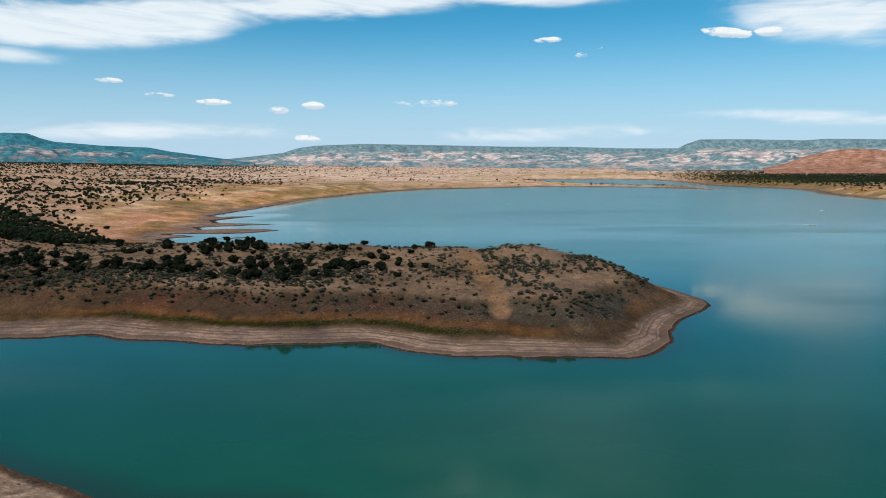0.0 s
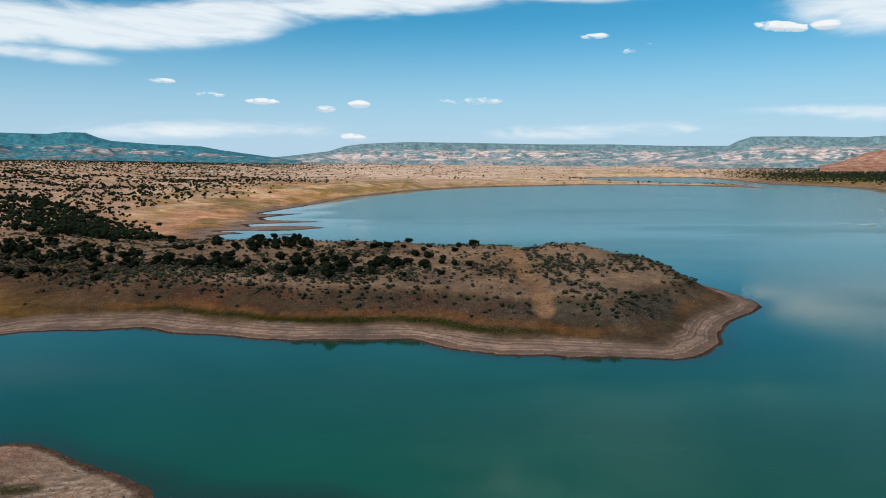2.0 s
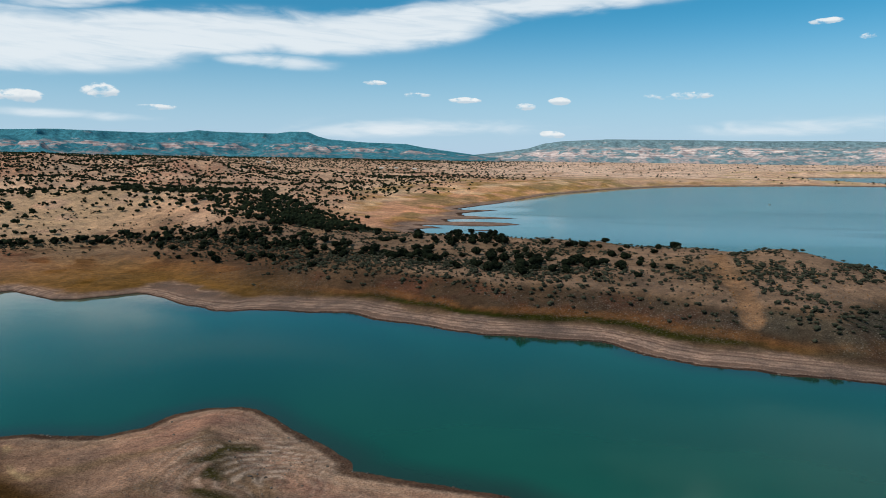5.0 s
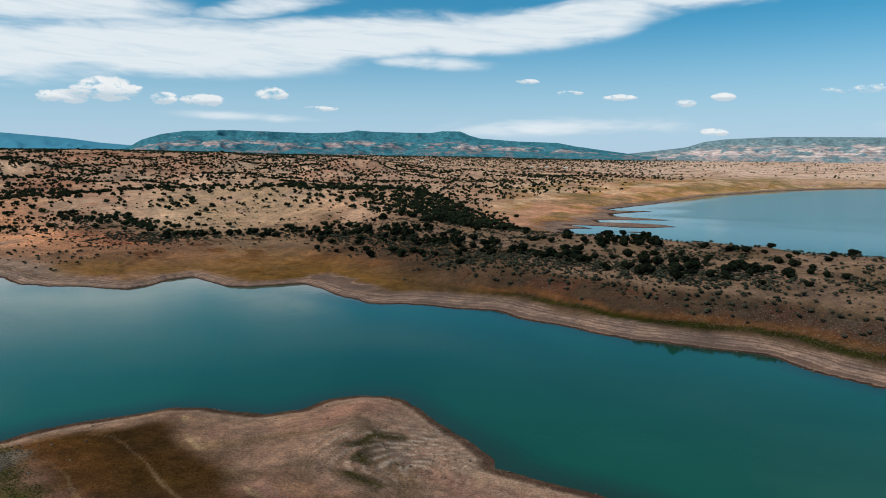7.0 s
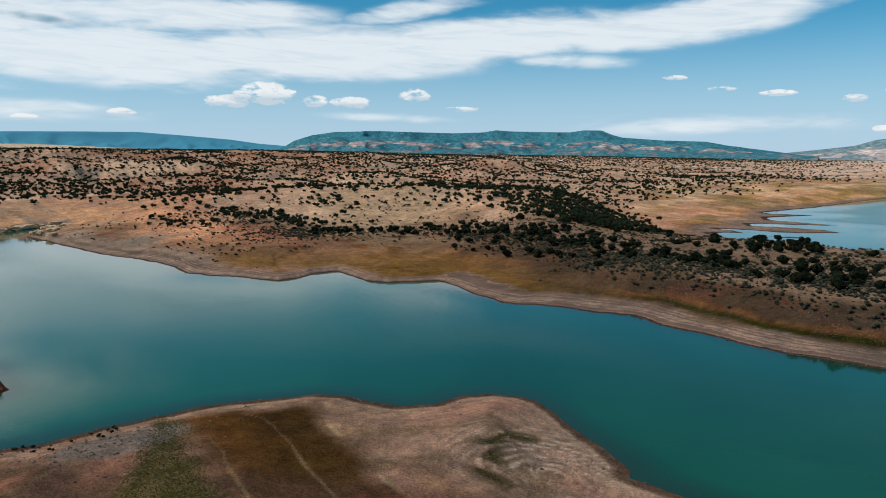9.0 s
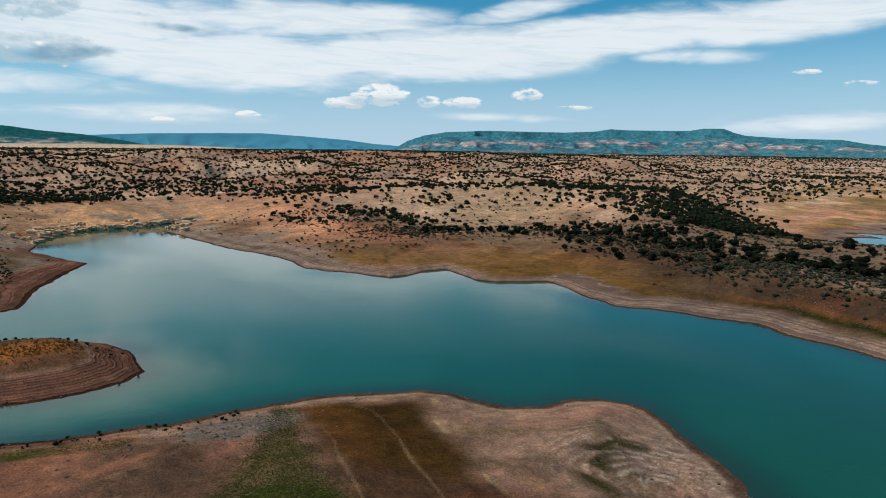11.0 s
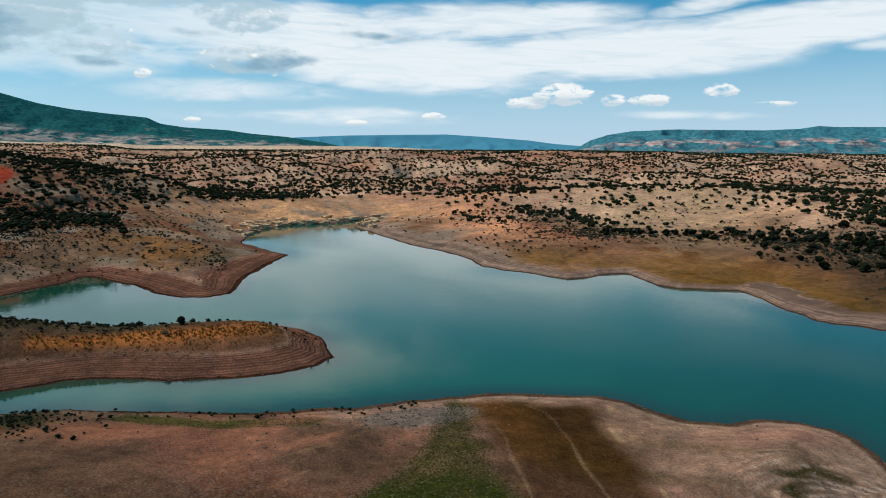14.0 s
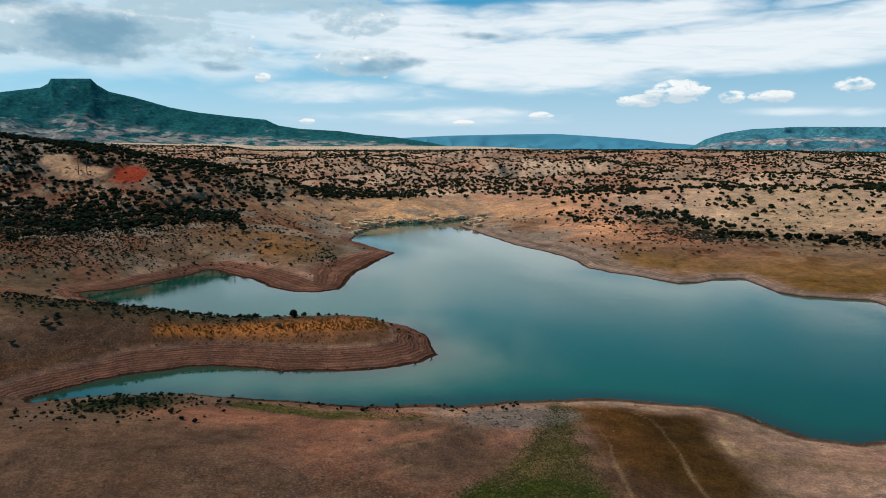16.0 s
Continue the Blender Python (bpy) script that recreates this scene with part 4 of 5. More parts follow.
# the teal and blue in these far colours is distance haze, put in
HAZY_FOREST = mesa_material("hazy_far_forest", (0.050, 0.180, 0.230), (0.38, 0.24, 0.23), (0.58, 0.48, 0.46), (0.27, 0.20, 0.19), 0.45, 0.17, 0.60)
HAZY_PALE = mesa_material("hazy_pale_mesa", (0.165, 0.245, 0.275), (0.52, 0.36, 0.33), (0.80, 0.68, 0.65), (0.54, 0.36, 0.32), 0.40, 0.34, 0.72)
HAZY_DEEP = mesa_material("hazy_deep_forest", (0.018, 0.102, 0.112), (0.26, 0.23, 0.215), (0.46, 0.41, 0.39), (0.24, 0.235, 0.225), 0.27, 0.24, 0.75)
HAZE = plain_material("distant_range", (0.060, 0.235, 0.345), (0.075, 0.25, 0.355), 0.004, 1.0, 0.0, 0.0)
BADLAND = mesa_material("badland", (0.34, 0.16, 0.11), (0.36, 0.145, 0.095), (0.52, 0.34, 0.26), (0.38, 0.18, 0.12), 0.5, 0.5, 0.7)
PEAK = [(125, 1.0), (116, 2.6), (110, 4.2), (107.0, 4.60), (105.5, 4.86), (104.6, 5.01), (104.1, 5.30), (103.9, 5.66), (101.4, 5.78), (101.0, 5.36), (100.3, 4.92), (98.5, 4.54), (96.2, 3.90), (94.2, 3.56), (92.1, 3.34), (89.2, 3.08), (88.3, 2.65), (86.6, 2.40), (83.5, 2.23), (81.7, 1.97), (79.0, 1.74), (76.3, 1.33), (74.0, 0.87), (72.5, 0.5)]
build_mesa("flat_topped_peak", "dark forested peak with a flat rock summit", PEAK, 3000, 4300, HAZY_DEEP, 88, CONE, 51, 0.5)
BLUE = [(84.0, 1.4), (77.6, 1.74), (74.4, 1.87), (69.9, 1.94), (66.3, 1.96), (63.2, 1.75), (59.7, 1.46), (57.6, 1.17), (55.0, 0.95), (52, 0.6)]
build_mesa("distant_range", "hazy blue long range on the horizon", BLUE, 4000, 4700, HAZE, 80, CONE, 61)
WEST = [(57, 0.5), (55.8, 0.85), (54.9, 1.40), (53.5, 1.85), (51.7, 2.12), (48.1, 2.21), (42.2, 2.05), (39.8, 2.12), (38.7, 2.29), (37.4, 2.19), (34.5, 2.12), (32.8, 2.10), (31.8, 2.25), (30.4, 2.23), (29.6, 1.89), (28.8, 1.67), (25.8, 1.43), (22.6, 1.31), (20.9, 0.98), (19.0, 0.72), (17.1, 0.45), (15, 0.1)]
build_mesa("long_mesa", "long flat mesa with dark forest and pale pink cliffs", WEST, 3300, 4200, HAZY_FOREST, 62, TABLE, 71)
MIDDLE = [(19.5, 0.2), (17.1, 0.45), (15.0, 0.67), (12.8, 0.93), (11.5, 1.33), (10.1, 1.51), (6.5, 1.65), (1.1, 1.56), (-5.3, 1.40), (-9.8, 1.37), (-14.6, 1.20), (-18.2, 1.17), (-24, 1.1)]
build_mesa("banded_mesa", "wide mesa with pink and white cliff bands", MIDDLE, 3500, 4450, HAZY_PALE, 42, TABLE, 81)
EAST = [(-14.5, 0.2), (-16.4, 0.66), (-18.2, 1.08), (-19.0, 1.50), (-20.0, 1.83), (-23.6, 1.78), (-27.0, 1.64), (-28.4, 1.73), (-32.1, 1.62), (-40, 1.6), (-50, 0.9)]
build_mesa("cliff_mesa", "high mesa above pale and red cliffs", EAST, 3000, 3900, HAZY_PALE, 26, TABLE, 91)
REDS = [(-24.5, -0.35), (-25.9, -0.02), (-27.4, 0.58), (-28.4, 0.77), (-29.8, 1.03), (-31.2, 0.94), (-32.1, 0.85), (-36, 0.7), (-40, 0.0)]
build_mesa("red_hills", "bare red badland hills below the mesa", REDS, 2500, 2800, BADLAND, 25, CONE, 95)


# ---- scattered things ----
def ico(level=1):
    bm = bmesh.new()
    bmesh.ops.create_icosphere(bm, subdivisions=level, radius=1.0)
    v = np.array([p.co for p in bm.verts])
    f = np.array([[p.index for p in q.verts] for q in bm.faces])
    bm.free()
    return v, f


def crown_shape(seed, lobes, sprays, level=1):
    """A juniper crown: several uneven lobes, with sprays of foliage standing out of them. Radius about 1, from z 0.15 to about 1.5."""
    g = np.random.default_rng(seed)
    vs, fs, n = [], [], 0
    centres = []
    for k in range(lobes):
        t, q = g.random() * 6.28, 0.55 * math.sqrt(g.random())
        c = np.array([math.cos(t) * q, math.sin(t) * q, 0.45 + 0.6 * g.random() * (1 - 0.6 * q)])
        s = np.array([0.42, 0.42, 0.40]) * (0.75 + 0.5 * g.random())
        v, f = ico(level)
        v = v * (1 + 0.22 * (g.random((len(v), 1)) - 0.5) * 2) * s + c
        v[:, 2] = np.maximum(v[:, 2], 0.08 + 0.06 * g.random(len(v)))
        vs.append(v)
        fs.append(f + n)
        n += len(v)
        centres.append((c, s))
    for k in range(sprays):
        c, s = centres[g.integers(len(centres))]
        w = g.normal(size=3)
        w /= np.linalg.norm(w)
        w[2] = abs(w[2]) * 0.9 - 0.15
        p = c + w * s * (0.85 + 0.3 * g.random())
        u = np.cross(w, g.normal(size=3))
        u /= np.linalg.norm(u) + 1e-6
        size = 0.13 + 0.12 * g.random()
        vs.append(np.array([p - u * size * 0.5, p + u * size * 0.5, p + w * size * 1.3 + u * size * 0.2, p + w * size * 0.7 - u * size * 0.45]))
        fs.append(np.array([[0, 1, 2], [0, 2, 3]]) + n)
        n += 4
    return np.concatenate(vs), np.concatenate(fs)


def joined(name, shapes, places, scales, mat, label, category, heights=None):
    """All the clumps of one kind in one mesh."""
    g = np.random.default_rng(len(places))
    vs, fs, n = [], [], 0
    turn = g.random(len(places)) * 6.283
    which = g.integers(0, len(shapes), len(places))
    heights = scales if heights is None else heights
    for k, (v, f) in enumerate(shapes):
        pick = np.where(which == k)[0]
        if not len(pick):
            continue
        c, s = np.cos(turn[pick])[:, None], np.sin(turn[pick])[:, None]
        w = scales[pick][:, None]
        x = (v[None, :, 0] * c - v[None, :, 1] * s) * w + places[pick, 0][:, None]
        y = (v[None, :, 0] * s + v[None, :, 1] * c) * w + places[pick, 1][:, None]
        z = v[None, :, 2] * heights[pick][:, None] + places[pick, 2][:, None]
        vs.append(np.stack([x, y, z], -1).reshape(-1, 3))
        fs.append((f[None] + (np.arange(len(pick)) * len(v))[:, None, None]).reshape(-1, 3) + n)
        n += len(pick) * len(v)
    me = sheet(name, np.concatenate(vs), np.concatenate(fs), mat, False)
    return tagged(new(name, me), label, category, kind="stuff")


def sample(count, a0, a1, r0, r1, chance, seed):
    """Random places on land, evenly by area, kept by chance(x, y, z, d)."""
    g = np.random.default_rng(seed)
    a = np.radians(a0 + (a1 - a0) * g.random(count))
    r = np.sqrt(r0 ** 2 + (r1 ** 2 - r0 ** 2) * g.random(count))
    x, y = -np.sin(a) * r, np.cos(a) * r
    d = inland(x, y)
    on = d > 0.2
    x, y, d = x[on], y[on], d[on]
    z = height(x, y, d)
    keep = g.random(len(x)) < chance(x, y, z, d)
    return np.stack([x, y, z], 1)[keep]


def scatter(step, a0, a1, r0, r1, chance, seed):
    """Places on land kept well apart, one to a jittered cell, kept by chance(x, y, z, d)."""
    g = np.random.default_rng(seed)
    k = np.arange(-r1, r1, step)
    x, y = (v.ravel() for v in np.meshgrid(k, k))
    x, y = x + step * 0.9 * (g.random(len(x)) - 0.5), y + step * 0.9 * (g.random(len(x)) - 0.5)
    a, r = np.degrees(np.arctan2(-x, y)), np.hypot(x, y)
    on = (a > a0) & (a < a1) & (r > r0) & (r < r1)
    x, y = x[on], y[on]
    d = inland(x, y)
    on = d > 0.2
    x, y, d = x[on], y[on], d[on]
    z = height(x, y, d)
    keep = g.random(len(x)) < chance(x, y, z, d)
    return np.stack([x, y, z], 1)[keep]


FOOT = [(-470, 262), (-419, 273), (-340, 262), (-294, 305), (-242, 315), (-199, 301), (-141, 276), (-100, 268), (-52, 256)]


def woodland(x, y, z, d):
    """How thickly junipers stand, 0 to 1."""
    r, a = np.hypot(x, y), np.degrees(np.arctan2(-x, y))
    n = fbm(x, y, 110, 4, 61) + 0.5 * fbm(x, y, 30, 3, 65)
    m = 0.62 + 0.30 * np.clip(n, -1.2, 1.2)
    m = m * ramp(d, 50, 110) * ramp(z, 7, 11)
    bare = along(x, y, [polar(58, 520), polar(52, 485), polar(45, 470), polar(38, 450)])
    m *= 1 - 0.93 * (1 - ramp(bare, 18, 42))
    m *= 1 - 0.45 * dot(x, y, -440, 410, 45, 100, 40)
    slope = np.clip(1.4 * dot(x, y, -250, 395, 30, 62, 28), 0, 1)
    m = np.maximum(m, 1.6 * slope)
    foot = np.exp(-0.5 * (along(x, y, FOOT) / 9) ** 2)
    m = np.maximum(m, 0.95 * foot)
    k, top = crest(x, y, HILL_B, 100)
    m = np.maximum(m, 1.7 * ramp(k, 0.08, 0.3) * ramp(n, -1.4, 0.1) * ramp(d, 55, 110))
    m *= 1 - ramp(dot(x, y, -513, -84, 17, 12) + dot(x, y, -516, -115, 10, 16) + dot(x, y, -536, -134, 8, 8), 0.3, 0.6)
    strip = along(x, y, [(-330, 354), (-280, 345), (-237, 334), (-212, 337), (-180, 330)])
    m *= 1 - 0.95 * (1 - ramp(strip, 8, 15))
    m = np.where((a < 30) & (r < 400), np.maximum(0.9 * ramp(z, 9.6, 10.8) * ramp(y, 200, 225) * ramp(n, -1.1, 0.4) * (1 - 0.6 * ramp(x, -50, -20)) * (1 - ramp(x, -12, 4)) * (1 - 0.75 * ramp(a, 16, 24)) + 0.35 * np.exp(-0.5 * (along(x, y, [(p[0] * 0.97, p[1] * 0.97) for p in PEN_RIDGE[:6]]) / 6) ** 2), 0.7 * foot), m)
    flats = ramp(r, 430, 520) * (1 - ramp(a, 16, 27)) * (1 - ramp(d, 90, 260))
    m *= 1 - flats
    m *= 1 - 0.88 * ramp(r, 1100, 1600) * (1 - ramp(a, 8, 24)) * (1 - ramp(-a, 18, 22))
    m *= 1 - ramp(r, 2200, 2700) * ramp(a, 30, 45)
    m *= 1 - 0.35 * ramp(r, 560, 800) * (1 - ramp(a, 30, 42))
    m = m * ramp(d, 28, 62)
    m = np.maximum(m, 1.5 * dot(x, y, 950, 1650, 300, 380) * ramp(d, 15, 50))
    return np.clip(m, 0, 1.7)


# ---- junipers that stand near: each a thing of its own ----
def part(name, data, parent, label=""):
    ob = new(name, data)
    ob.parent = parent
    if label:
        tagged(ob, label)
    return ob


def trunk_mesh(seed):
    g = np.random.default_rng(seed)
    bm = bmesh.new()
    for k in range(3):
        t, lean = g.random() * 6.28, 0.2 + 0.25 * g.random()
        tip = Vector((math.cos(t) * lean, math.sin(t) * lean, 0.75))
        m = Matrix.Translation(tip / 2) @ tip.to_track_quat("Z", "Y").to_matrix().to_4x4()
        bmesh.ops.create_cone(bm, cap_ends=True, segments=7, radius1=0.085 - 0.015 * k, radius2=0.03, depth=tip.length, matrix=m)
    me = bpy.data.meshes.new("trunk")
    bm.to_mesh(me)
    bm.free()
    me.materials.append(BARK)
    return me


CROWNS = [sheet("crown", *crown_shape(100 + k, 6 + k % 3, 170, 2), NEEDLES, False) for k in range(7)]
TRUNKS = [trunk_mesh(200 + k) for k in range(3)]


def juniper(x, y, z, wide, tall, k, label, group):
    base = tagged(new("juniper"), label, "tree", group)
    base.matrix_basis = Matrix.LocRotScale((x, y, z - 0.1), Euler((0, 0, k * 2.4)), (wide / 2, wide / 2, tall / 1.45))
    part("trunk", TRUNKS[k % 3], base)
    part("crown", CROWNS[k % 7], base)
    return base


g = np.random.default_rng(3)
near = scatter(5.6, -20, 62, 190, 455, lambda x, y, z, d: woodland(x, y, z, d) * 0.85, 12)
near = near[np.argsort(np.hypot(near[:, 0], near[:, 1]))][:300]
for k, (x, y, z) in enumerate(near):
    wide = 2.8 + 2.9 * g.random() ** 1.3
    on_peninsula = x > -150 and y < 400
    juniper(x, y, z, wide, wide * (0.62 + 0.25 * g.random()), k, "dark green juniper standing on the dry peninsula" if on_peninsula else "dark green juniper at the foot of the tan hill", "junipers on the peninsula" if on_peninsula else "junipers below the hill")
for k, (a, r, wide) in enumerate(((91.8, 213, 2.6), (90.6, 211, 3.0), (88.8, 207, 2.2), (87.5, 199, 2.6))):
    x, y = polar(a, r)
    q = np.array([x]), np.array([y])
    z = float(height(*q, inland(*q))[0])
    juniper(x, y, z, wide, wide * 0.95, k + 2, "small dark juniper on the low golden spit", "junipers on the spit")

# ---- woodland, scrub, grass and stones too many to count ----
EDGE = float(np.hypot(*near[-1][:2]))
mid = scatter(6.6, -36, 112, 300, 1300, lambda x, y, z, d: woodland(x, y, z, d) * 0.95 * np.where((np.hypot(x, y) < EDGE) & (np.degrees(np.arctan2(-x, y)) < 62), 0, 1), 21)
MID = [crown_shape(300 + k, 3 + k % 2, 9) for k in range(6)]
thick = scatter(5.2, 26, 112, 300, 760, lambda x, y, z, d: 0.75 * np.clip(1.1 * dot(x, y, -250, 395, 30, 62, 28) + 1.0 * ramp(crest(x, y, HILL_B, 100)[0], 0.08, 0.35) * ramp(fbm(x, y, 45, 3, 66), -0.4, 0.5) + 0.5 * np.exp(-0.5 * (along(x, y, FOOT) / 7) ** 2) * (np.degrees(np.arctan2(-x, y)) > 36), 0, 1) * np.where(woodland(x, y, z, d) > 0.3, 1, 0), 23)
mid = np.concatenate([mid, thick])
w = 1.8 + 1.7 * np.random.default_rng(5).random(len(mid)) ** 1.4
mid[:, 2] -= 0.1
joined("woodland", MID, mid, w, FAR_NEEDLES, "scattered dark junipers over tan desert hills", "woodland", w * 0.85)
far = scatter(11.5, -36, 112, 1300, 3600, lambda x, y, z, d: woodland(x, y, z, d) * 0.85, 22)
OCTA = np.array([(1, 0, 0.3), (0, 1, 0.25), (-1, 0, 0.3), (0, -1, 0.35), (0.1, 0, 1.1)]), np.array([(0, 1, 4), (1, 2, 4), (2, 3, 4), (3, 0, 4)])
w = 2.0 + 2.2 * np.random.default_rng(6).random(len(far))
joined("far_woodland", [OCTA], far, w, FAR_NEEDLES, "distant dark junipers dotting the plain", "woodland", w * 0.9)


def scrubland(x, y, z, d):
    r = np.hypot(x, y)
    n = fbm(x, y, 24, 4, 71)
    m = ramp(z, 4.6, 7.5) * ramp(n, -0.4, 0.5) * 0.8
    tip = dot(x, y, 55, 250, 38, 40) * 0.75 * ramp(z, 4, 7)
    foot = np.exp(-0.5 * (along(x, y, [(p[0] + 8, p[1] - 18) for p in FOOT]) / 15) ** 2)
    m = np.maximum(np.maximum(m * 0.8, 2.4 * tip * ramp(n, -0.7, 0.3)), 1.9 * foot * ramp(z, 4, 6))
    m = np.maximum(m, 1.4 * np.exp(-0.5 * (along(x, y, [(15, 298), (18, 262), (25, 215)]) / 2.5) ** 2))
    m *= 1 - 0.9 * (along(x, y, [(8, 300), (11, 262), (17, 207)]) < 4.5)
    return np.clip(m, 0, 1.9) * (1 - ramp(r, 480, 620)) * ramp(r, 175, 185)


bush = sample(90000, -24, 112, 175, 600, lambda x, y, z, d: scrubland(x, y, z, d) * 0.30, 31)
slopes = sample(80000, -24, 60, 175, 430, lambda x, y, z, d: np.maximum(scrubland(x, y, z, d) * 0.30 * ramp(z, 5.2, 6.8), 0.07 * ramp(z, 3, 5.5) * ramp(fbm(x, y, 12, 3, 75), -0.6, 0.5)), 32)
low_banks = sample(90000, 58, 112, 200, 560, lambda x, y, z, d: 0.06 * ramp(z, 1.6, 2.6) * ramp(fbm(x, y, 22, 4, 73), -0.5, 0.5), 34)
bush = np.concatenate([bush, slopes, low_banks])
BUSH = [crown_shape(500 + k, 2 + k % 2, 12) for k in range(6)]
BUSH = [(v * np.array([1.15, 1.15, 0.8]), f) for v, f in BUSH]
w = 0.3 + 1.2 * np.random.default_rng(8).random(len(bush)) ** 2.0
joined("sagebrush", BUSH, bush, w, SAGE, "grey-green sagebrush over the shore slopes", "shrubs", w * 0.9)
edge = sample(16000, 55, 112, 110, 235, lambda x, y, z, d: 0.5 * (1.6 * np.exp(-0.5 * (along(x, y, [(-212, -62), (-204, -30), (-201, -5)]) / 4.5) ** 2) + 0.5 * np.exp(-0.5 * (along(x, y, [(-201, -5), (-203, 20), (-196, 36), (-186, 38)]) / 2.5) ** 2) + 2.0 * dot(x, y, -143, -27, 9, 9) + 0.35 * np.exp(-0.5 * (along(x, y, [(-146, -8), (-136, 12), (-130, 36), (-126, 50)]) / 2.0) ** 2)), 33)
edge = np.concatenate([edge, sample(70000, 84, 112, 320, 480, lambda x, y, z, d: 0.55 * dot(x, y, -390, -108, 50, 38) + 0.35 * dot(x, y, -342, 38, 12, 8), 35)])
w = 0.25 + 0.5 * np.random.default_rng(9).random(len(edge)) ** 1.5
joined("low_shrubs", BUSH, edge, w, FAR_NEEDLES, "dark low shrubs along the banks", "shrubs", w * 1.1)


def blades(seed, count, lean):
    q = np.random.default_rng(seed)
    vs, fs = [], []
    for k in range(count):
        t = q.random() * 6.28
        o = np.array([math.cos(t), math.sin(t), 0]) * 0.5 * q.random()
        u = np.array([-math.sin(t), math.cos(t), 0]) * 0.22
        tip = o + np.array([math.cos(t) * lean, math.sin(t) * lean, 0.8 + 0.5 * q.random()])
        vs += [o - u, o + u, tip]
        fs.append((3 * k, 3 * k + 1, 3 * k + 2))
    return np.array(vs), np.array(fs)


TUFT = [blades(600 + k, 5, 0.5) for k in range(5)]
gold = sample(30000, 60, 112, 160, 250, lambda x, y, z, d: 0.7 * golden(x, y), 41)
joined("golden_grass", TUFT, gold, np.full(len(gold), 0.5), GRASS, "dry golden bunch grass on the low spit", "grass", 0.3 + 0.3 * np.random.default_rng(1).random(len(gold)))
dry = sample(60000, -20, 112, 180, 480, lambda x, y, z, d: 0.14 * ramp(z, 2.2, 3.2) * ramp(fbm(x, y, 20, 3, 81), -0.2, 0.6), 42)
joined("dry_grass", TUFT, dry, np.full(len(dry), 0.42), GRASS, "sparse straw-coloured grass tufts on the slopes", "grass", 0.25 + 0.25 * np.random.default_rng(2).random(len(dry)))
lush = sample(280000, 30, 112, 60, 175, lambda x, y, z, d: 0.95 * np.clip(green_strip(x, y) + 0.5 * (1 - ramp(along(x, y, [(-142, -4), (-131, 10), (-126, 26)]), 2.0, 4.5)), 0, 1), 43)
joined("green_weeds", TUFT, lush, np.full(len(lush), 0.19), GREEN, "green weeds in a damp strip of the headland", "grass", 0.05 + 0.07 * np.random.default_rng(4).random(len(lush)))


def rock(seed):
    q = np.random.default_rng(seed)
    v, f = ico(1)
    v = v * np.array([1, 0.7 + 0.4 * q.random(), 0.6]) * (1 + 0.28 * (q.random((len(v), 1)) - 0.5) * 2)
    v[:, 2] += 0.25
    return v, f


ROCK = [rock(700 + k) for k in range(6)]


def stony(x, y, z, d):
    r = np.hypot(x, y)
    m = 0.5 * (1 - ramp(d, 0.6, 2.2)) * (1 - ramp(r, 240, 300))
    m = m + 1.6 * dot(x, y, -118, 45, 6, 9) + 0.3 * dot(x, y, -121, 25, 8, 14)
    m = m + 0.34 * ramp(z, 2.5, 4.5) * dot(x, y, 40, 218, 42, 26) + 0.22 * ramp(z, 2.5, 4) * dot(x, y, -60, 218, 70, 22)
    m = m + 0.5 * dot(x, y, -64, 91, 7, 4, 20) + 0.12 * dot(x, y, -85, 108, 12, 8)
    m = m + 0.10 * dot(x, y, -188, -20, 14, 40)
    return m


stones = sample(160000, -25, 112, 85, 300, lambda x, y, z, d: stony(x, y, z, d) * 0.55, 51)
w = 0.07 + 0.24 * np.random.default_rng(10).random(len(stones)) ** 3
joined("stones", ROCK, stones, w, STONE, "loose grey and brown stones along the shore", "stones")


# ---- power poles, houses, boats and ledges ----
def ground_z(x, y):
    q = np.array([float(x)]), np.array([float(y)])
    return float(height(*q, inland(*q))[0])


def mesh_of(name, bm, mat, bevel=0.0):
    if bevel:
        bmesh.ops.bevel(bm, geom=list(bm.edges), offset=bevel, segments=2, affect="EDGES", profile=0.6)
    me = bpy.data.meshes.new(name)
    bm.to_mesh(me)
    bm.free()
    me.materials.append(mat)
    return me


def box(sx, sy, sz, at=(0, 0, 0)):
    bm = bmesh.new()
    bmesh.ops.create_cube(bm, size=1.0, matrix=Matrix.Translation(at) @ Matrix.Diagonal((sx, sy, sz, 1)))
    return bm


def rod(r0, r1, a, b, sides=9):
    bm = bmesh.new()
    a, b = Vector(a), Vector(b)
    m = Matrix.Translation((a + b) / 2) @ (b - a).to_track_quat("Z", "Y").to_matrix().to_4x4()
    bmesh.ops.create_cone(bm, cap_ends=True, segments=sides, radius1=r0, radius2=r1, depth=(b - a).length, matrix=m)
    return bm


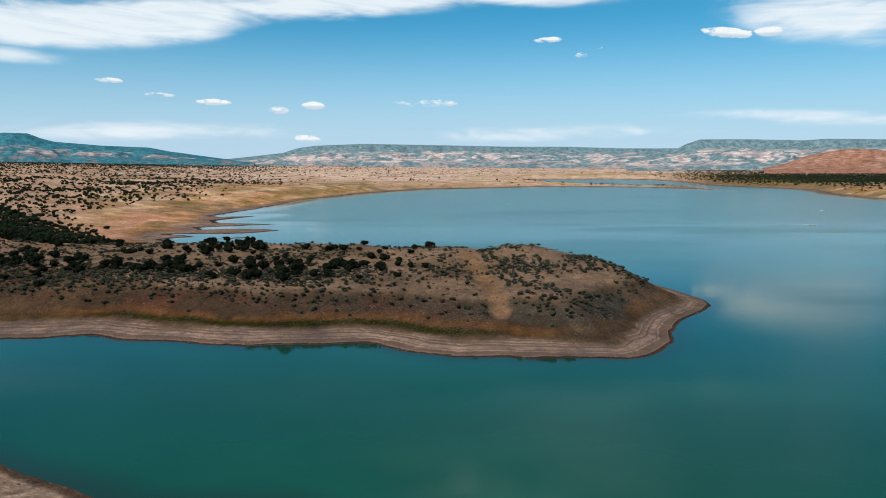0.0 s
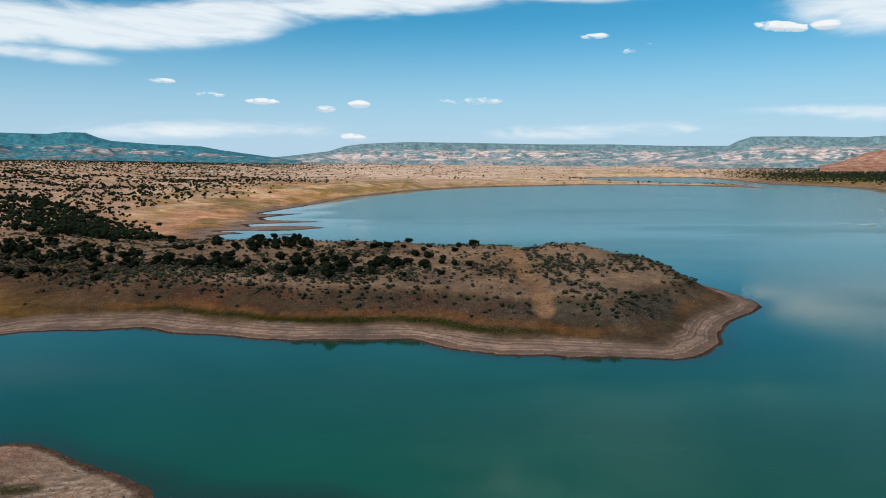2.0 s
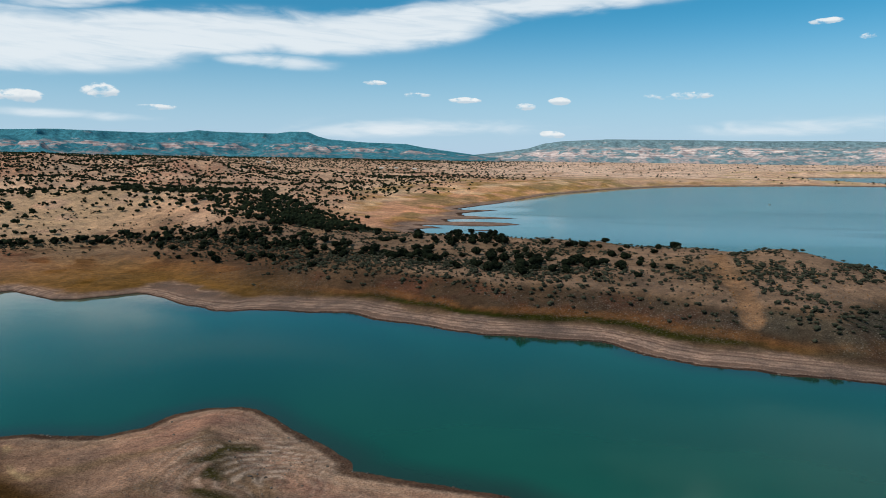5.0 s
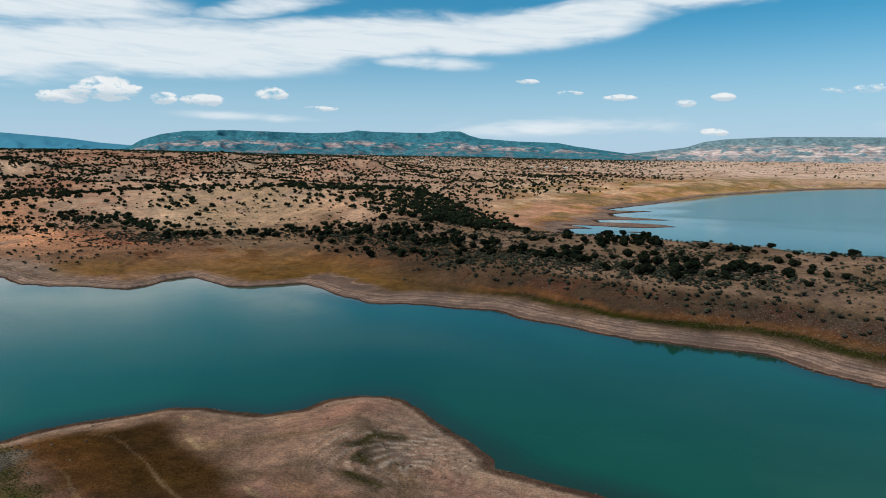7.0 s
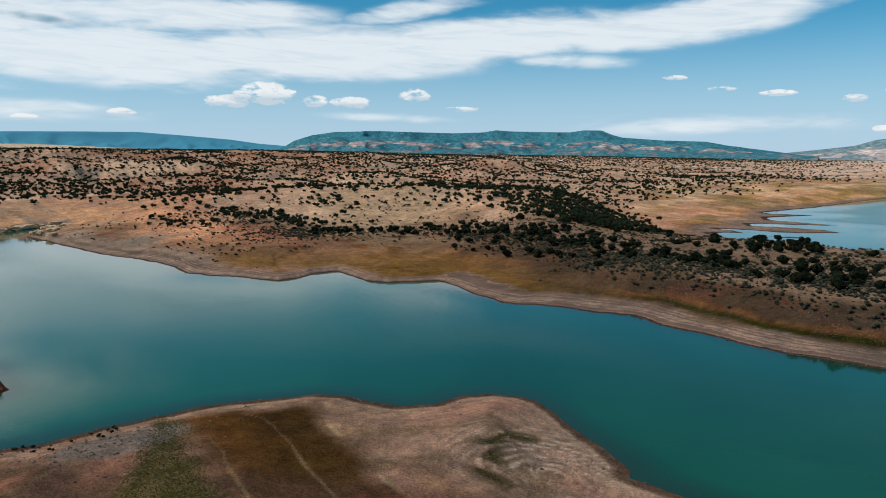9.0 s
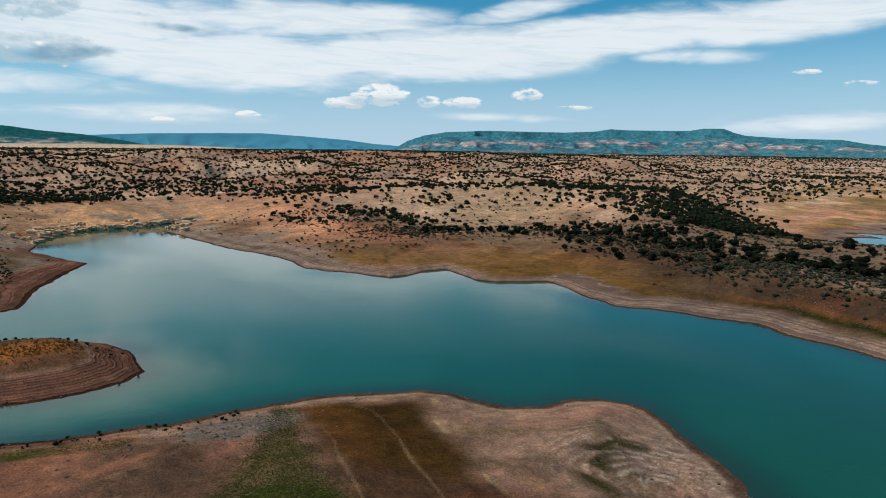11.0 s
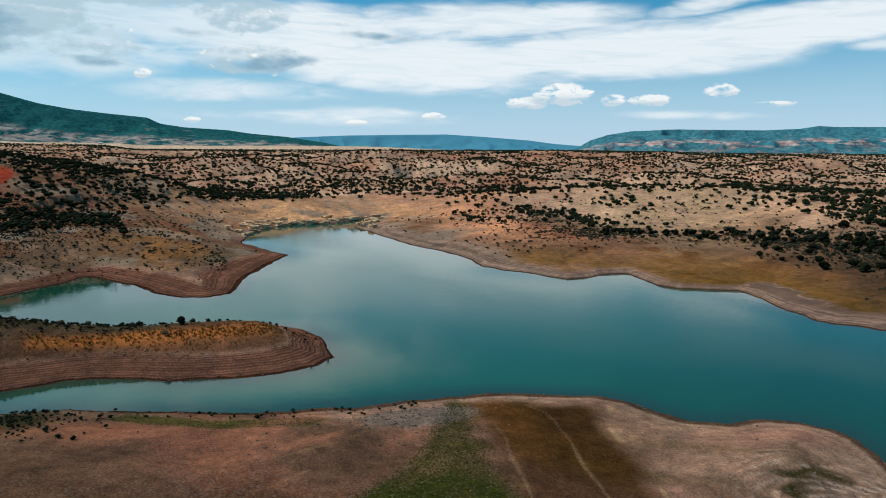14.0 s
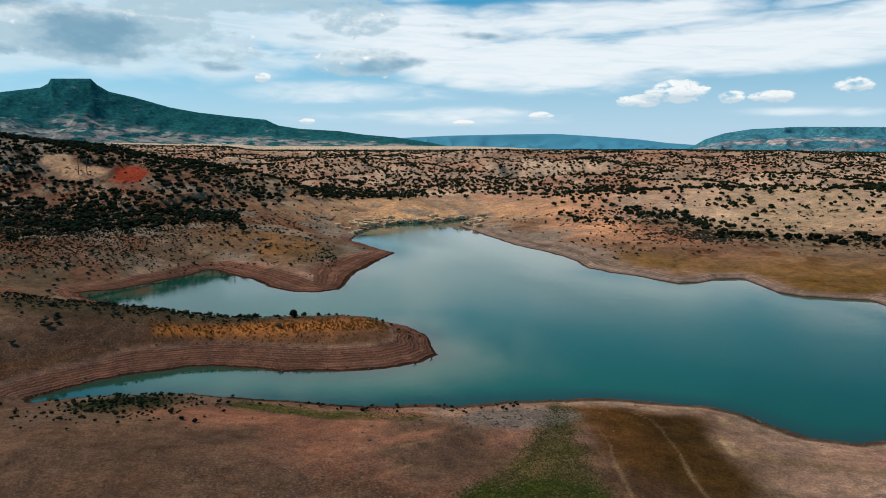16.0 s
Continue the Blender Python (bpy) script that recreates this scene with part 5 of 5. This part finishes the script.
def power_frame(bearing, dist, tall, gap):
    """A two-legged timber frame of a power line."""
    x, y = polar(bearing, dist)
    base = tagged(new("power_pole"), "weathered timber two-legged power pole on a desert hill", "power pole", "power poles on the hills")
    base.matrix_basis = pose(x, y, ground_z(x, y) - 0.4, 0, 0, bearing)
    for s in (-1, 1):
        part("pole", mesh_of("pole", rod(0.30, 0.22, (s * gap / 2, 0, -1.0), (s * gap / 2, 0, tall)), POLE), base)
    part("crossarm", mesh_of("crossarm", box(gap * 1.9, 0.28, 0.34, (0, 0, tall * 0.86)), POLE, 0.04), base)
    part("brace", mesh_of("brace", rod(0.10, 0.10, (-gap / 2, 0, tall * 0.6), (gap / 2, 0, tall * 0.84)), POLE), base)
    part("brace", mesh_of("brace", rod(0.10, 0.10, (gap / 2, 0, tall * 0.6), (-gap / 2, 0, tall * 0.84)), POLE), base)
    for s in (-0.9, 0, 0.9):
        part("insulator", mesh_of("insulator", rod(0.13, 0.08, (s * gap, 0, tall * 0.86 - 0.2), (s * gap, 0, tall * 0.86 - 1.5)), STEEL), base, "hanging grey insulator string")


for bearing, dist, tall, gap in ((102.3, 527, 12.5, 5.0), (92.2, 520, 11.0, 3.6), (64.6, 1300, 17.0, 7.0), (64.1, 1330, 15.0, 6.0), (78.6, 620, 9.0, 3.0)):
    power_frame(bearing, dist, tall, gap)


def house(bearing, dist, wide, deep, tall):
    x, y = polar(bearing, dist)
    base = tagged(new("house"), "small pale house far off on the plain", "house", "houses on the plain")
    base.matrix_basis = pose(x, y, ground_z(x, y) - 0.5, 0, 0, bearing)
    part("wall", mesh_of("wall", box(wide, deep, tall + 1, (0, 0, tall / 2)), PLASTER), base)
    bm = bmesh.new()
    h, e, o = wide * 0.16, deep / 2 + 0.5, wide / 2 + 0.5
    top = [bm.verts.new(p) for p in ((-o, -e, tall + 0.5), (o, -e, tall + 0.5), (o, e, tall + 0.5), (-o, e, tall + 0.5), (-o, 0, tall + 0.6 + h), (o, 0, tall + 0.6 + h))]
    for f in ((0, 1, 5, 4), (2, 3, 4, 5), (0, 4, 3), (1, 2, 5), (0, 3, 2, 1)):
        bm.faces.new([top[k] for k in f])
    part("roof", mesh_of("roof", bm, ROOF), base, "light sheet-metal gable roof")
    for s in (-0.28, 0.28):
        part("window", mesh_of("window", box(wide * 0.14, 0.12, tall * 0.35, (s * wide, -deep / 2, tall * 0.6)), DARK), base, "dark window")
    part("door", mesh_of("door", box(1.1, 0.12, 2.1, (0, -deep / 2, 1.55)), POLE), base)


for row in ((92.4, 2850, 16, 9, 5), (24.6, 1650, 9, 7, 3), (23.4, 1690, 8, 6, 3), (21.9, 1670, 10, 7, 3), (33.5, 1800, 9, 7, 3), (94.0, 2820, 9, 7, 4)):
    house(*row)


def boat(x, y, length, heading, label, wake):
    base = tagged(new("motor_boat"), label, "boat", "boats on the lake")
    base.matrix_basis = pose(x, y, 0, 0, 0, heading)
    L, B = length, length * 0.36
    bm = bmesh.new()
    rings = []
    for t, w, k in ((-0.5, 0.9, 0.0), (-0.2, 1.0, 0.0), (0.15, 0.92, 0.04), (0.36, 0.55, 0.14), (0.5, 0.05, 0.26)):
        rings.append([bm.verts.new((s * B / 2 * w * f, t * L, h + k * L * 0.3)) for s, f, h in ((-1, 1, 0.62), (-1, 0.8, 0.05), (0, 0, -0.15), (1, 0.8, 0.05), (1, 1, 0.62))])
    for a, b in zip(rings, rings[1:]):
        for k in range(4):
            bm.faces.new((a[k], a[k + 1], b[k + 1], b[k]))
        bm.faces.new((a[4], a[0], b[0], b[4]))
    bm.faces.new(rings[0])
    part("hull", mesh_of("hull", bm, WHITE), base, "white hull with a raised bow")
    part("windscreen", mesh_of("windscreen", box(B * 0.7, 0.08, 0.45, (0, 0.08 * L, 0.82)), DARK, 0.02), base)
    part("seat", mesh_of("seat", box(B * 0.6, 0.5, 0.4, (0, -0.18 * L, 0.75)), DARK, 0.05), base)
    part("outboard_motor", mesh_of("outboard_motor", box(0.42, 0.5, 0.9, (0, -0.54 * L, 0.55)), DARK, 0.08), base, "black outboard motor")
    if wake:
        q = np.random.default_rng(2)
        bm = bmesh.new()
        for s in (-1, 1):
            for k in range(46):
                t = k * 0.55 + q.random()
                c = Vector((s * (0.35 + 0.16 * t) + 0.25 * (q.random() - 0.5), -L / 2 - t, 0.01))
                size = 0.75 * math.exp(-t / 9) + 0.10
                bmesh.ops.create_icosphere(bm, subdivisions=1, radius=1, matrix=Matrix.Translation(c) @ Matrix.Diagonal((size * 0.5, size, 0.10 * size + 0.02, 1)))
        w = tagged(new("wake", mesh_of("wake", bm, FOAM)), "thin white foam trail behind the boat", "foam", kind="stuff")
        w.matrix_basis = base.matrix_basis.copy()


boat(303, 571, 4.6, -115, "small white motor boat running across the lake", True)
boat(399, 735, 4.2, 60, "small motor boat lying still on the lake", False)
boat(83, 877, 4.2, 20, "small motor boat lying still off the far shore", False)


def slab(seed):
    """A broken bed of sandstone with rough edges and a cracked face."""
    q = np.random.default_rng(seed)
    bm = box(1, 1, 1, (0, 0, 0.5))
    bmesh.ops.subdivide_edges(bm, edges=list(bm.edges), cuts=3, use_grid_fill=True)
    for v in bm.verts:
        side = 1.0 if v.co.z < 0.8 else 0.35
        v.co += Vector((q.normal() * 0.05 * side, q.normal() * 0.12 * side, q.normal() * 0.05))
    return mesh_of("ledge", bm, SLAB)


SLABS = [slab(800 + k) for k in range(6)]
q = np.random.default_rng(77)
ledges = sample(9000, 70, 84, 470, 600, lambda x, y, z, d: 0.16 * (d < 15) * (d > 0.6) * dot(x, y, -540, 105, 45, 55), 61)[:110]
for k, (x, y, z) in enumerate(ledges):
    ob = tagged(new("sandstone_ledge", SLABS[k % 6]), "buff sandstone ledge at the head of the inlet", "rock", "ledges at the inlet")
    ob.matrix_basis = Matrix.LocRotScale((x, y, z - 0.7), Euler((0.05 * q.normal(), 0.05 * q.normal(), radians(78 + 30 * q.normal()))), (3 + 5 * q.random(), 2 + 2.5 * q.random(), 1.6 + 1.4 * q.random()))


def snag(x, y, tall, seed):
    """A drowned bush or stump with bare branches."""
    q = np.random.default_rng(seed)
    base = tagged(new("dead_snag"), "bare dark drowned shrub at the water's edge", "dead shrub", "snags in the shallows")
    base.matrix_basis = pose(x, y, max(ground_z(x, y), -0.3) - 0.1, 0, 0, 50 * seed)
    for k in range(5):
        t = k * 1.26 + q.random()
        tip = (math.cos(t) * tall * 0.5, math.sin(t) * tall * 0.5, tall * (0.7 + 0.4 * q.random()))
        part("branch", mesh_of("branch", rod(0.07, 0.02, (0, 0, 0), tip, 5), POLE), base)


for k, (x, y) in enumerate(((-118, 545), (-112, 556), (-98, 560), (-165, 575), (-163.5, 36), (-167, 41), (-94, 571))):
    snag(x, y, 0.7 + 0.3 * (k % 3), k)
